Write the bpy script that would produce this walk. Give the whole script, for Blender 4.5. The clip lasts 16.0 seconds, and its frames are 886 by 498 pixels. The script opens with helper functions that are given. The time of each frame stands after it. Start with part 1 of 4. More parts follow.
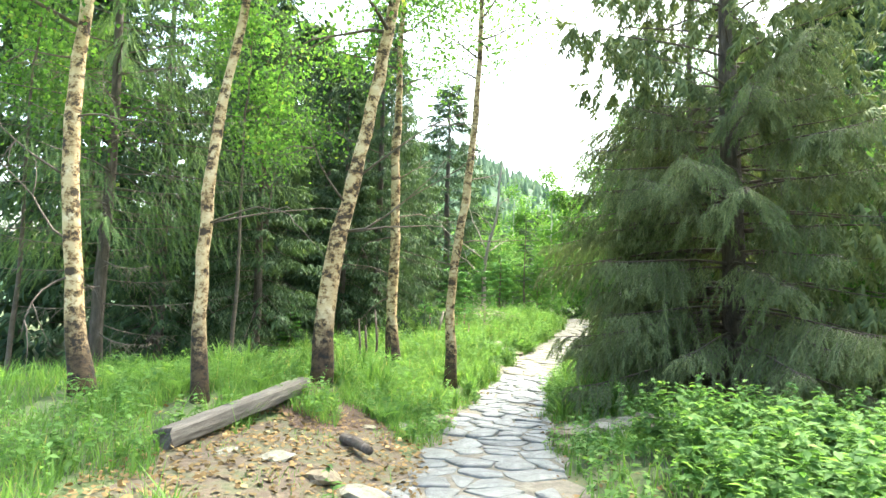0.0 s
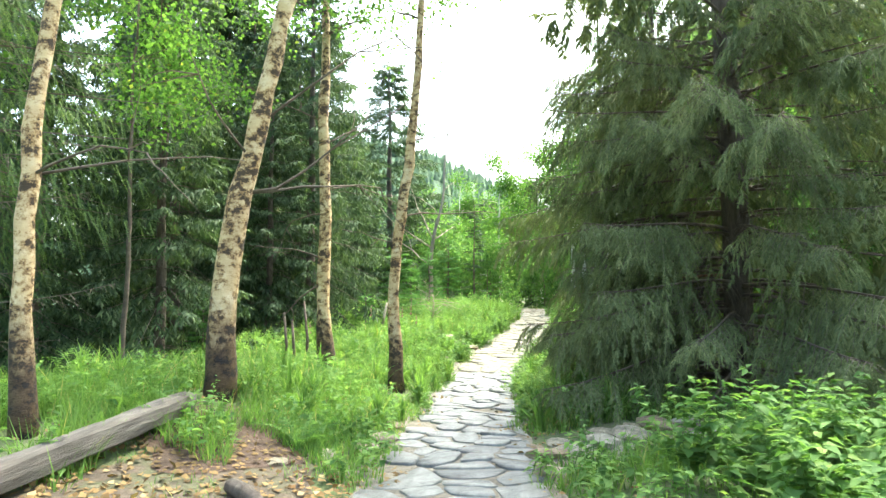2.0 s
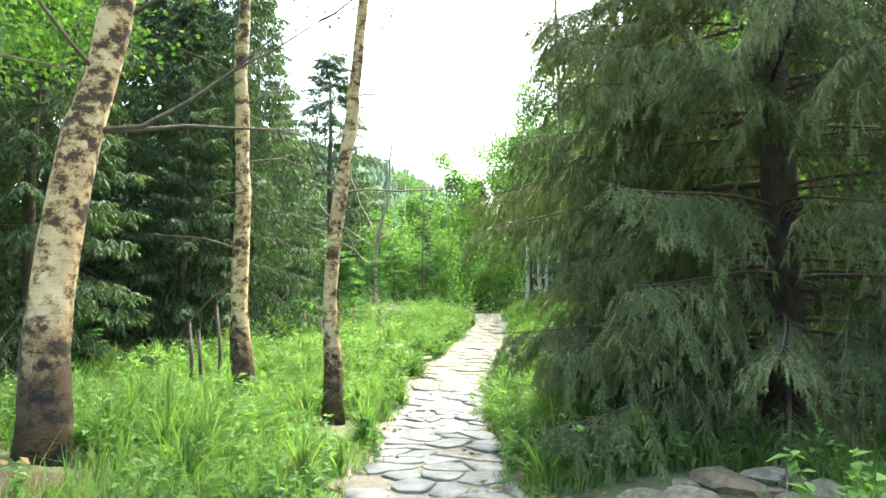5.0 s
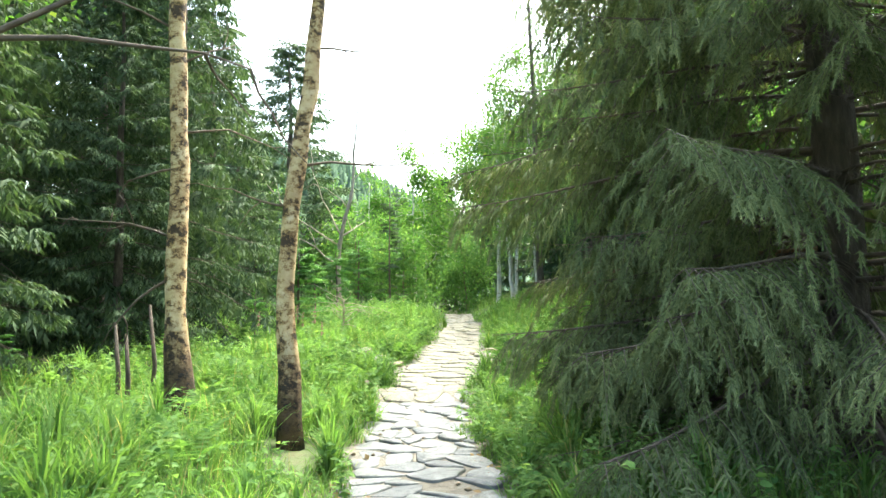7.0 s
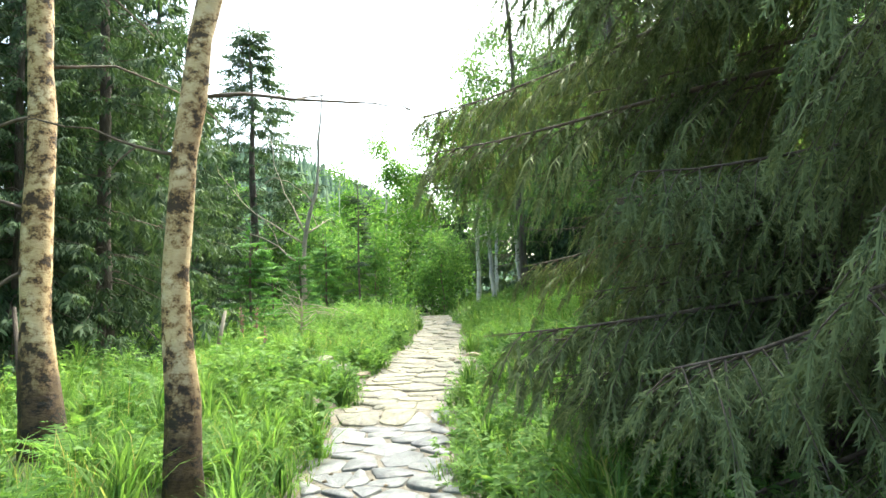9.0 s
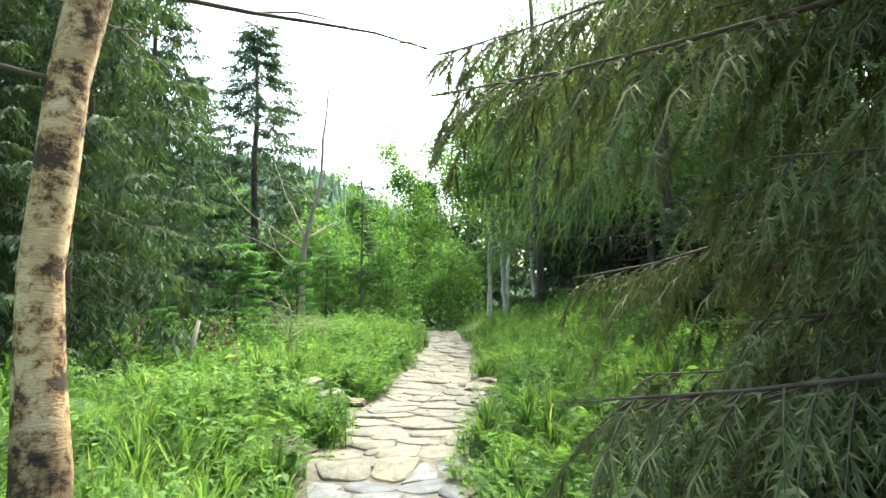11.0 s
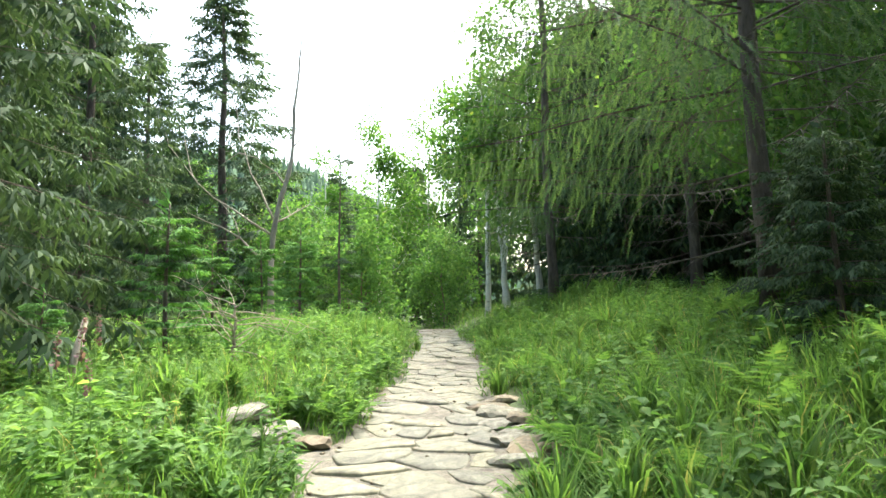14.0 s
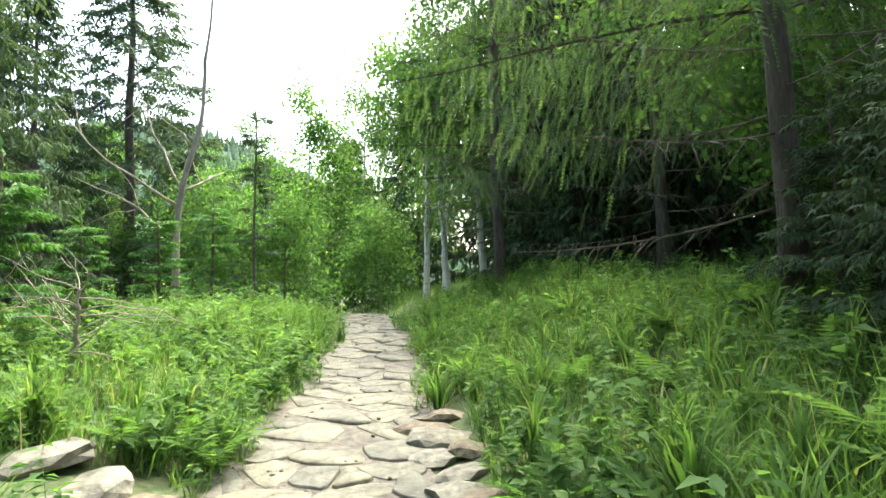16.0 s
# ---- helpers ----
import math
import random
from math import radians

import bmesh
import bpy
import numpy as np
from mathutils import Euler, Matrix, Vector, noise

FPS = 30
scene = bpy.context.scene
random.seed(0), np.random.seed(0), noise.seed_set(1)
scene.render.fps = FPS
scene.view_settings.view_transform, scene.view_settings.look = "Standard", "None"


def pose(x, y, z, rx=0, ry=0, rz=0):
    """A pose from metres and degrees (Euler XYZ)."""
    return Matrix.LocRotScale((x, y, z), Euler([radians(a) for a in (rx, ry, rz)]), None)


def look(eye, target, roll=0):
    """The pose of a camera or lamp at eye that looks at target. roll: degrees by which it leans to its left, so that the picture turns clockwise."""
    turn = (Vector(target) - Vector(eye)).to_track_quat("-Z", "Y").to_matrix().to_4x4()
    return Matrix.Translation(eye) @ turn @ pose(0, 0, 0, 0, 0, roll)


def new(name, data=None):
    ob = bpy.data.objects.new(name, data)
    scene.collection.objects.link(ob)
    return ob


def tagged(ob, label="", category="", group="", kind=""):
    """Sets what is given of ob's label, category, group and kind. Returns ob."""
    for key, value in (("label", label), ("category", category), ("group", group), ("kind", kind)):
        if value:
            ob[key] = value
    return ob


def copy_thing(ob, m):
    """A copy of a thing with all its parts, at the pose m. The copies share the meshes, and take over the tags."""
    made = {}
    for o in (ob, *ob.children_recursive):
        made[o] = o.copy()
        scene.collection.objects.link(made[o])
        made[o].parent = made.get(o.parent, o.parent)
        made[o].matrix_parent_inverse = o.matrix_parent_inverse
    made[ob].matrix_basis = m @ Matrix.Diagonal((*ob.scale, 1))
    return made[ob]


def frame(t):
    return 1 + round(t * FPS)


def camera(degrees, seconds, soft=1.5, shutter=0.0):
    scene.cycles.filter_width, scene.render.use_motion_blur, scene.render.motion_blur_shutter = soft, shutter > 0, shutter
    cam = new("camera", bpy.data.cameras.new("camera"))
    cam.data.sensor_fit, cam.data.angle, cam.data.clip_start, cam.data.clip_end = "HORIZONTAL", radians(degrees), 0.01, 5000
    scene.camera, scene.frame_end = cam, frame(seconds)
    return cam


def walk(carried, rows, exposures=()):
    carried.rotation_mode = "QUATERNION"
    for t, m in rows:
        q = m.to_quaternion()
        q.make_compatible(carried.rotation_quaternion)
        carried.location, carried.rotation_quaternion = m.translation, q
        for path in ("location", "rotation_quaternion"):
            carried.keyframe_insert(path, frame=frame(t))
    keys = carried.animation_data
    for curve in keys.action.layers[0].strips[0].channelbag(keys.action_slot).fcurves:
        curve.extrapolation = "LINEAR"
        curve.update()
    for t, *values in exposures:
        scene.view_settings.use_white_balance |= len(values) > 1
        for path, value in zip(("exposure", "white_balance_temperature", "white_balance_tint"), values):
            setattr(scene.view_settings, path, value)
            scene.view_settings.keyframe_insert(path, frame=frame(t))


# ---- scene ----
cam = camera(68.0, 16.0)
METRES, EYE, TILT, LEAN, TURN = 16.0, 1.6, 5.2, -1.5, 0.0
ROWS = [
    (0.0, 0.0, 0.0, 0.0, 0.0, 0.0, -0.0),
    (0.5, 0.0005, 0.033, -0.0005, -3.61, 0.16, 1.29),
    (1.0, 0.0061, 0.0703, -0.0073, -6.64, -1.71, 2.31),
    (1.5, 0.0046, 0.1076, -0.0144, -8.08, -0.42, -1.97),
    (2.0, 0.0044, 0.1486, -0.0233, -4.83, -0.44, 1.42),
    (2.5, 0.0049, 0.1785, -0.0236, -5.31, -0.61, 3.26),
    (3.0, 0.0121, 0.2011, -0.0281, -6.89, -0.67, 1.43),
    (3.5, 0.0151, 0.225, -0.0333, -7.62, -0.72, -0.49),
    (4.0, 0.0105, 0.2549, -0.0354, -8.0, -0.22, 0.31),
    (6.5, 0.0092, 0.3759, -0.0485, -12.11, -0.05, 2.07),
    (7.0, 0.0134, 0.4012, -0.0517, -13.05, 0.03, 1.64),
    (7.5, 0.0152, 0.4291, -0.0577, -15.2, 1.9, 0.32),
    (8.0, 0.0267, 0.4649, -0.0675, -15.75, 0.69, 2.3),
    (10.5, 0.0663, 0.6156, -0.0704, -14.12, 0.26, 2.25),
    (11.0, 0.0715, 0.642, -0.0751, -14.48, 1.41, 0.94),
    (11.5, 0.0797, 0.6707, -0.0788, -14.67, 1.77, -0.25),
    (12.0, 0.0818, 0.7014, -0.0823, -14.84, 1.59, -0.65),
    (12.5, 0.0886, 0.7366, -0.0921, -15.14, 1.61, 0.24),
    (13.0, 0.0931, 0.7715, -0.0901, -14.68, -0.16, 2.28),
    (13.5, 0.1003, 0.8041, -0.0924, -16.25, -0.36, 3.08),
    (14.0, 0.1114, 0.8411, -0.0923, -15.65, 1.11, 1.43),
    (14.5, 0.1213, 0.8645, -0.0949, -17.76, 0.08, 3.42),
    (15.0, 0.1361, 0.8974, -0.0974, -18.76, -1.32, 3.71),
    (15.5, 0.1409, 0.9299, -0.0969, -20.59, -0.92, 1.5),
    (16.0, 0.1574, 0.9668, -0.0985, -20.91, -0.66, 0.82),
]
walk(cam, [(t, pose(0, 0, EYE, TILT, LEAN, TURN) @ pose(METRES * x, METRES * y, METRES * z, 90 + pitch, roll, yaw)) for t, x, y, z, yaw, pitch, roll in ROWS],
     exposures=[(0.0, 2.98, 6380, 0), (4.0, 2.95, 6380, 0), (8.0, 2.78, 6330, 0), (11.0, 2.52, 6300, 1), (16.0, 2.55, 6350, 4)])

# ---- light ----
world = bpy.data.worlds.new("sky")
scene.world = world
world.use_nodes = True
wn = world.node_tree
sky = wn.nodes.new("ShaderNodeTexSky")
sky.sky_type, sky.sun_disc = "NISHITA", False
SUN_UP, SUN_AZ = radians(61), radians(43)      # height, and bearing from ahead, to the right
sky.sun_elevation, sky.sun_rotation = SUN_UP, SUN_AZ
sky.air_density, sky.dust_density, sky.ozone_density = 1.3, 7.0, 1.0
wn.links.new(sky.outputs[0], wn.nodes["Background"].inputs[0])
wn.nodes["Background"].inputs[1].default_value = 0.15
sun = new("sun", bpy.data.lights.new("sun", "SUN"))
sun.data.energy, sun.data.angle, sun.data.color = 1.75, radians(16), (1.0, 0.95, 0.86)
toward = Vector((math.sin(SUN_AZ) * math.cos(SUN_UP), math.cos(SUN_AZ) * math.cos(SUN_UP), math.sin(SUN_UP)))
sun.matrix_world = look(toward * 60, (0, 0, 0))


# ---- materials ----
def node_mat(name):
    m = bpy.data.materials.new(name)
    m.use_nodes = True
    nt = m.node_tree
    return m, nt, nt.nodes["Principled BSDF"], nt.nodes["Material Output"]


def ramp(nt, source, stops):
    r = nt.nodes.new("ShaderNodeValToRGB")
    while len(r.color_ramp.elements) < len(stops):
        r.color_ramp.elements.new(0.5)
    for e, (p, c) in zip(r.color_ramp.elements, stops):
        e.position, e.color = p, (*c, 1)
    nt.links.new(source, r.inputs[0])
    return r.outputs[0]


def noise_out(nt, scale, detail=4.0, rough=0.6, stretch=(1, 1, 1), kind="Object"):
    tc = nt.nodes.new("ShaderNodeTexCoord")
    mp = nt.nodes.new("ShaderNodeMapping")
    mp.inputs["Scale"].default_value = stretch
    n = nt.nodes.new("ShaderNodeTexNoise")
    n.inputs["Scale"].default_value, n.inputs["Detail"].default_value, n.inputs["Roughness"].default_value = scale, detail, rough
    nt.links.new(tc.outputs[kind], mp.inputs[0])
    nt.links.new(mp.outputs[0], n.inputs["Vector"])
    return n.outputs["Fac"]


def mix(nt, fac, a, b, how="MIX"):
    m = nt.nodes.new("ShaderNodeMix")
    m.data_type, m.blend_type = "RGBA", how
    for sock, v in ((m.inputs[0], fac), (m.inputs[6], a), (m.inputs[7], b)):
        if isinstance(v, bpy.types.NodeSocket):
            nt.links.new(v, sock)
        elif isinstance(v, tuple):
            sock.default_value = (*v, 1)
        else:
            sock.default_value = v
    return m.outputs[2]


def bump(nt, bsdf, height, strength, dist):
    b = nt.nodes.new("ShaderNodeBump")
    b.inputs["Strength"].default_value, b.inputs["Distance"].default_value = strength, dist
    nt.links.new(height, b.inputs["Height"])
    nt.links.new(b.outputs[0], bsdf.inputs["Normal"])


def leaf_mat(name, dark, light, odd, through_light=0.35, rough=0.5):
    """Leaves: each island its own green, a few yellowed ones, light shining through."""
    m, nt, p, out = node_mat(name)
    geo = nt.nodes.new("ShaderNodeNewGeometry")
    one = ramp(nt, geo.outputs["Random Per Island"], [(0.0, dark), (0.55, light), (0.93, light), (1.0, odd)])
    big = ramp(nt, noise_out(nt, 0.9, 3), [(0.3, (0.5, 0.56, 0.52)), (0.7, (1.2, 1.15, 1.05))])
    col = mix(nt, 1.0, one, big, "MULTIPLY")
    nt.links.new(col, p.inputs["Base Color"])
    p.inputs["Roughness"].default_value = rough + 0.2
    p.inputs["Specular IOR Level"].default_value = 0.12
    tr = nt.nodes.new("ShaderNodeBsdfTranslucent")
    nt.links.new(mix(nt, 1.0, col, (1.3, 1.35, 0.7), "MULTIPLY"), tr.inputs[0])
    ms = nt.nodes.new("ShaderNodeMixShader")
    ms.inputs[0].default_value = through_light
    nt.links.new(p.outputs[0], ms.inputs[1])
    nt.links.new(tr.outputs[0], ms.inputs[2])
    nt.links.new(ms.outputs[0], out.inputs[0])
    return m


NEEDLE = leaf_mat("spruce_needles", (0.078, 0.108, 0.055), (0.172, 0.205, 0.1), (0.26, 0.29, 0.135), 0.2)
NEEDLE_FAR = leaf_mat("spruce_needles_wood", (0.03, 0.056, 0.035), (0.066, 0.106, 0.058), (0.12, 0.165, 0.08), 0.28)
NEEDLE_YOUNG = leaf_mat("young_needles", (0.05, 0.13, 0.04), (0.1, 0.22, 0.06), (0.16, 0.28, 0.07), 0.3)
LARCH = leaf_mat("larch_needles", (0.068, 0.12, 0.06), (0.118, 0.182, 0.085), (0.17, 0.225, 0.09), 0.45)
BIRCH_LEAF = leaf_mat("birch_leaves", (0.06, 0.14, 0.04), (0.12, 0.23, 0.06), (0.23, 0.29, 0.07), 0.55, 0.45)
SHRUB_LEAF = leaf_mat("shrub_leaves", (0.05, 0.12, 0.04), (0.11, 0.21, 0.065), (0.19, 0.28, 0.08), 0.5, 0.45)
HERB_LEAF = leaf_mat("herb_leaves", (0.07, 0.15, 0.048), (0.155, 0.27, 0.09), (0.24, 0.34, 0.11), 0.5, 0.45)
FERN = leaf_mat("fern_fronds", (0.07, 0.15, 0.045), (0.14, 0.25, 0.075), (0.22, 0.3, 0.09), 0.5, 0.5)
GRASS = leaf_mat("grass", (0.07, 0.15, 0.04), (0.15, 0.26, 0.075), (0.34, 0.33, 0.15), 0.5, 0.45)
DRY = leaf_mat("dry_grass", (0.2, 0.17, 0.07), (0.36, 0.31, 0.15), (0.3, 0.3, 0.1), 0.3, 0.6)
PINK = leaf_mat("willowherb_flowers", (0.2, 0.1, 0.13), (0.28, 0.17, 0.21), (0.3, 0.22, 0.24), 0.25)


def birch_bark():
    m, nt, p, _ = node_mat("birch_bark")
    pale = ramp(nt, noise_out(nt, 5, 5, 0.65), [(0.25, (0.33, 0.22, 0.11)), (0.5, (0.5, 0.37, 0.2)), (0.75, (0.62, 0.52, 0.35))])
    rings = ramp(nt, noise_out(nt, 2.4, 6, 0.75, (2.4, 2.4, 3.0)), [(0.46, (1, 1, 1)), (0.53, (0.5, 0.4, 0.28)), (0.57, (0.08, 0.06, 0.045))])
    tc = nt.nodes.new("ShaderNodeTexCoord")
    sep = nt.nodes.new("ShaderNodeSeparateXYZ")
    nt.links.new(tc.outputs["Object"], sep.inputs[0])
    add = nt.nodes.new("ShaderNodeMath")
    add.operation = "MULTIPLY_ADD"
    nt.links.new(noise_out(nt, 4, 4, 0.7, (1, 1, 0.5)), add.inputs[0])
    add.inputs[1].default_value = -1.3
    nt.links.new(sep.outputs[2], add.inputs[2])
    foot = ramp(nt, add.outputs[0], [(0.0, (0.14, 0.11, 0.08)), (0.5, (1, 1, 1))])     # cracked dark bark at the foot
    col = mix(nt, 1.0, mix(nt, 1.0, pale, rings, "MULTIPLY"), foot, "MULTIPLY")
    nt.links.new(col, p.inputs["Base Color"])
    p.inputs["Roughness"].default_value = 0.75
    bump(nt, p, noise_out(nt, 9, 6, 0.7, (1, 1, 3)), 0.6, 0.03)
    return m


def rough_mat(name, stops, scale, stretch=(1, 1, 1), relief=0.5, dist=0.02, rough=0.85, tint=None, fine=None):
    m, nt, p, _ = node_mat(name)
    col = ramp(nt, noise_out(nt, scale, 6, 0.65, stretch), stops)
    if fine:
        col = mix(nt, 1.0, col, ramp(nt, noise_out(nt, fine, 4, 0.7), [(0.3, (0.6, 0.6, 0.6)), (0.7, (1.2, 1.2, 1.2))]), "MULTIPLY")
    if tint:                                        # every piece its own tone
        info = nt.nodes.new("ShaderNodeObjectInfo")
        col = mix(nt, 1.0, col, ramp(nt, info.outputs["Random"], tint), "MULTIPLY")
    nt.links.new(col, p.inputs["Base Color"])
    p.inputs["Roughness"].default_value = rough
    bump(nt, p, noise_out(nt, scale * 3, 6, 0.7, stretch), relief, dist)
    return m


BIRCH_BARK = birch_bark()
DEAD_TWIG = rough_mat("dead_red_brown_twigs", [(0.3, (0.09, 0.05, 0.03)), (0.7, (0.26, 0.15, 0.08))], 12)
DRY_TWIG = rough_mat("dry_grey_brown_twigs", [(0.3, (0.06, 0.05, 0.038)), (0.7, (0.16, 0.135, 0.1))], 12)
BARK = rough_mat("conifer_bark", [(0.3, (0.035, 0.026, 0.02)), (0.55, (0.09, 0.07, 0.055)), (0.8, (0.17, 0.145, 0.12))], 6, (2, 2, 0.5), 0.9, 0.04)
TWIG = rough_mat("twig_bark", [(0.3, (0.05, 0.038, 0.028)), (0.7, (0.13, 0.1, 0.075))], 10)
DEADWOOD = rough_mat("bare_grey_wood", [(0.3, (0.13, 0.11, 0.085)), (0.7, (0.33, 0.29, 0.22))], 8, (1, 1, 0.4))
WHITE_BARK = rough_mat("white_birch_bark", [(0.32, (0.12, 0.11, 0.09)), (0.45, (0.55, 0.53, 0.47)), (0.8, (0.72, 0.7, 0.64))], 2.5, (1, 1, 3), 0.4, 0.02, 0.7)
BEAM = rough_mat("weathered_timber", [(0.25, (0.03, 0.026, 0.021)), (0.5, (0.085, 0.073, 0.06)), (0.8, (0.18, 0.165, 0.14))], 7, (4, 0.35, 4), 0.8, 0.02, 0.8)
STONE = rough_mat("path_stone", [(0.28, (0.045, 0.043, 0.028)), (0.45, (0.118, 0.115, 0.08)), (0.6, (0.168, 0.163, 0.115)), (0.8, (0.257, 0.25, 0.178))], 4.5, (1, 1, 1), 0.9, 0.02, 0.7,
                  [(0.0, (0.7, 0.7, 0.72)), (0.5, (1, 0.98, 0.93)), (1.0, (1.2, 1.15, 1.02))], 22)
ROCK = rough_mat("rock", [(0.25, (0.07, 0.07, 0.055)), (0.5, (0.18, 0.175, 0.14)), (0.8, (0.3, 0.29, 0.24))], 4, (1, 1, 1), 0.8, 0.03, 0.8,
                 [(0.0, (0.7, 0.55, 0.42)), (0.35, (0.95, 0.78, 0.6)), (0.6, (1, 0.97, 0.92)), (1.0, (1.1, 1.05, 0.95))], 18)
# damp stone; the bluish shade over the near path is in its colour too
WET_SHADED_STONE = rough_mat("damp_shaded_path_stone", [(0.25, (0.032, 0.035, 0.035)), (0.48, (0.085, 0.092, 0.092)), (0.8, (0.165, 0.175, 0.172))], 4.5, (1, 1, 1), 0.9, 0.02, 0.5,
                      [(0.0, (0.6, 0.62, 0.66)), (0.5, (1, 1, 1)), (1.0, (1.3, 1.28, 1.22))], 22)
EARTH = rough_mat("trodden_earth", [(0.25, (0.035, 0.028, 0.017)), (0.45, (0.085, 0.06, 0.038)), (0.6, (0.065, 0.07, 0.028)), (0.75, (0.15, 0.11, 0.07))], 3, (1, 1, 1), 0.9, 0.03, 0.9, None, 30)
GRAVEL = rough_mat("grey_brown_gravel", [(0.25, (0.055, 0.048, 0.036)), (0.45, (0.13, 0.115, 0.088)), (0.75, (0.24, 0.22, 0.175))], 9, (1, 1, 1), 0.9, 0.03, 0.9, None, 60)
ROOT_EARTH = rough_mat("red_brown_earth", [(0.3, (0.045, 0.026, 0.016)), (0.7, (0.1, 0.06, 0.038))], 5, (1, 1, 1), 1.0, 0.04, 0.95, None, 25)
GROUND = rough_mat("forest_ground", [(0.3, (0.035, 0.05, 0.018)), (0.5, (0.07, 0.1, 0.03)), (0.72, (0.1, 0.085, 0.045))], 1.3, (1, 1, 1), 0.9, 0.05, 0.95, None, 14)
HILL = leaf_mat("hill_forest", (0.04, 0.07, 0.05), (0.065, 0.11, 0.07), (0.09, 0.13, 0.075), 0.1, 0.7)


# ---- mesh tools ----
def tri_mesh(name, v, f):
    """A mesh from arrays of vertices and triangles."""
    v, f = np.asarray(v, np.float32).reshape(-1, 3), np.asarray(f, np.int32).reshape(-1, 3)
    me = bpy.data.meshes.new(name)
    me.vertices.add(len(v))
    me.vertices.foreach_set("co", v.ravel())
    me.loops.add(f.size)
    me.loops.foreach_set("vertex_index", f.ravel())
    me.polygons.add(len(f))
    me.polygons.foreach_set("loop_start", np.arange(0, f.size, 3, dtype=np.int32))
    me.update(calc_edges=True)
    return me


def part(name, me, material, parent=None, label="", smooth=False):
    if isinstance(me, bmesh.types.BMesh):
        bm, me = me, bpy.data.meshes.new(name)
        bm.to_mesh(me)
        bm.free()
    if not me.materials:
        me.materials.append(material)
    if smooth:
        me.polygons.foreach_set("use_smooth", np.ones(len(me.polygons), bool))
    ob = new(name, me)
    if parent:
        ob.parent = parent
    if label:
        ob["label"] = label
    return ob


class Soup:
    """Triangles gathered piece by piece."""
    def __init__(self):
        self.v, self.f, self.n = [], [], 0

    def add(self, v, f):
        self.v.append(np.asarray(v, float))
        self.f.append(np.asarray(f, int) + self.n)
        self.n += len(v)

    def tube(self, pts, radii, sides=6):
        pts = np.asarray(pts, float)
        ring = []
        for i, p in enumerate(pts):
            d = pts[min(i + 1, len(pts) - 1)] - pts[max(i - 1, 0)]
            d /= np.linalg.norm(d) + 1e-9
            a = np.cross(d, (0.31, 0.95, 0.05) if abs(d[1]) < 0.9 else (1, 0, 0))
            a /= np.linalg.norm(a)
            b = np.cross(d, a)
            for k in range(sides):
                q = 2 * math.pi * k / sides
                ring.append(p + radii[i] * (a * math.cos(q) + b * math.sin(q)))
        f = []
        for i in range(len(pts) - 1):
            for k in range(sides):
                a0, a1, b0, b1 = i * sides + k, i * sides + (k + 1) % sides, (i + 1) * sides + k, (i + 1) * sides + (k + 1) % sides
                f += [(a0, a1, b1), (a0, b1, b0)]
        top, foot = len(ring), len(ring) + 1
        ring += [pts[-1], pts[0]]
        e = (len(pts) - 1) * sides
        for k in range(sides):
            f += [(e + k, e + (k + 1) % sides, top), ((k + 1) % sides, k, foot)]
        self.add(ring, f)

    def stamp(self, tv, tf, org, ax, up, length, width=None):
        """The template tv, tf, laid at each origin along ax with its top to up."""
        org, ax, up = (np.asarray(a, float) for a in (org, ax, up))
        length = np.asarray(length, float)
        width = length if width is None else np.asarray(width, float)
        ax = ax / (np.linalg.norm(ax, axis=1, keepdims=True) + 1e-9)
        side = np.cross(up, ax)
        side /= np.linalg.norm(side, axis=1, keepdims=True) + 1e-9
        nrm = np.cross(ax, side)
        v = (org[:, None] + tv[None, :, 0:1] * (ax * length[:, None])[:, None] + tv[None, :, 1:2] * (side * width[:, None])[:, None]
             + tv[None, :, 2:3] * (nrm * width[:, None])[:, None])
        f = tf[None] + (np.arange(len(org)) * len(tv))[:, None, None]
        self.add(v.reshape(-1, 3), f.reshape(-1, 3))

    def mesh(self, name):
        return tri_mesh(name, np.concatenate(self.v), np.concatenate(self.f))


def spray(pairs, reach, thick, seed=1):
    """A needled twig one long: a thin spine with pairs of needles that lean forward."""
    r = np.random.RandomState(seed)
    v, f = [(0, -0.012, 0), (0, 0.012, 0), (1, 0, -0.05)], [(0, 1, 2)]
    for i in range(pairs):
        x = 0.04 + 0.94 * i / pairs
        for s in (-1, 1):
            l = reach * (1 - 0.45 * x) * r.uniform(0.8, 1.2)
            n = len(v)
            z = -0.05 * x
            v += [(x, 0, z), (x + thick, 0, z), (x + 0.75 * l + 0.5 * thick, s * l * 0.75, z + r.uniform(-0.25, 0.45) * l)]
            f.append((n, n + 1, n + 2))
    return np.array(v, float), np.array(f)


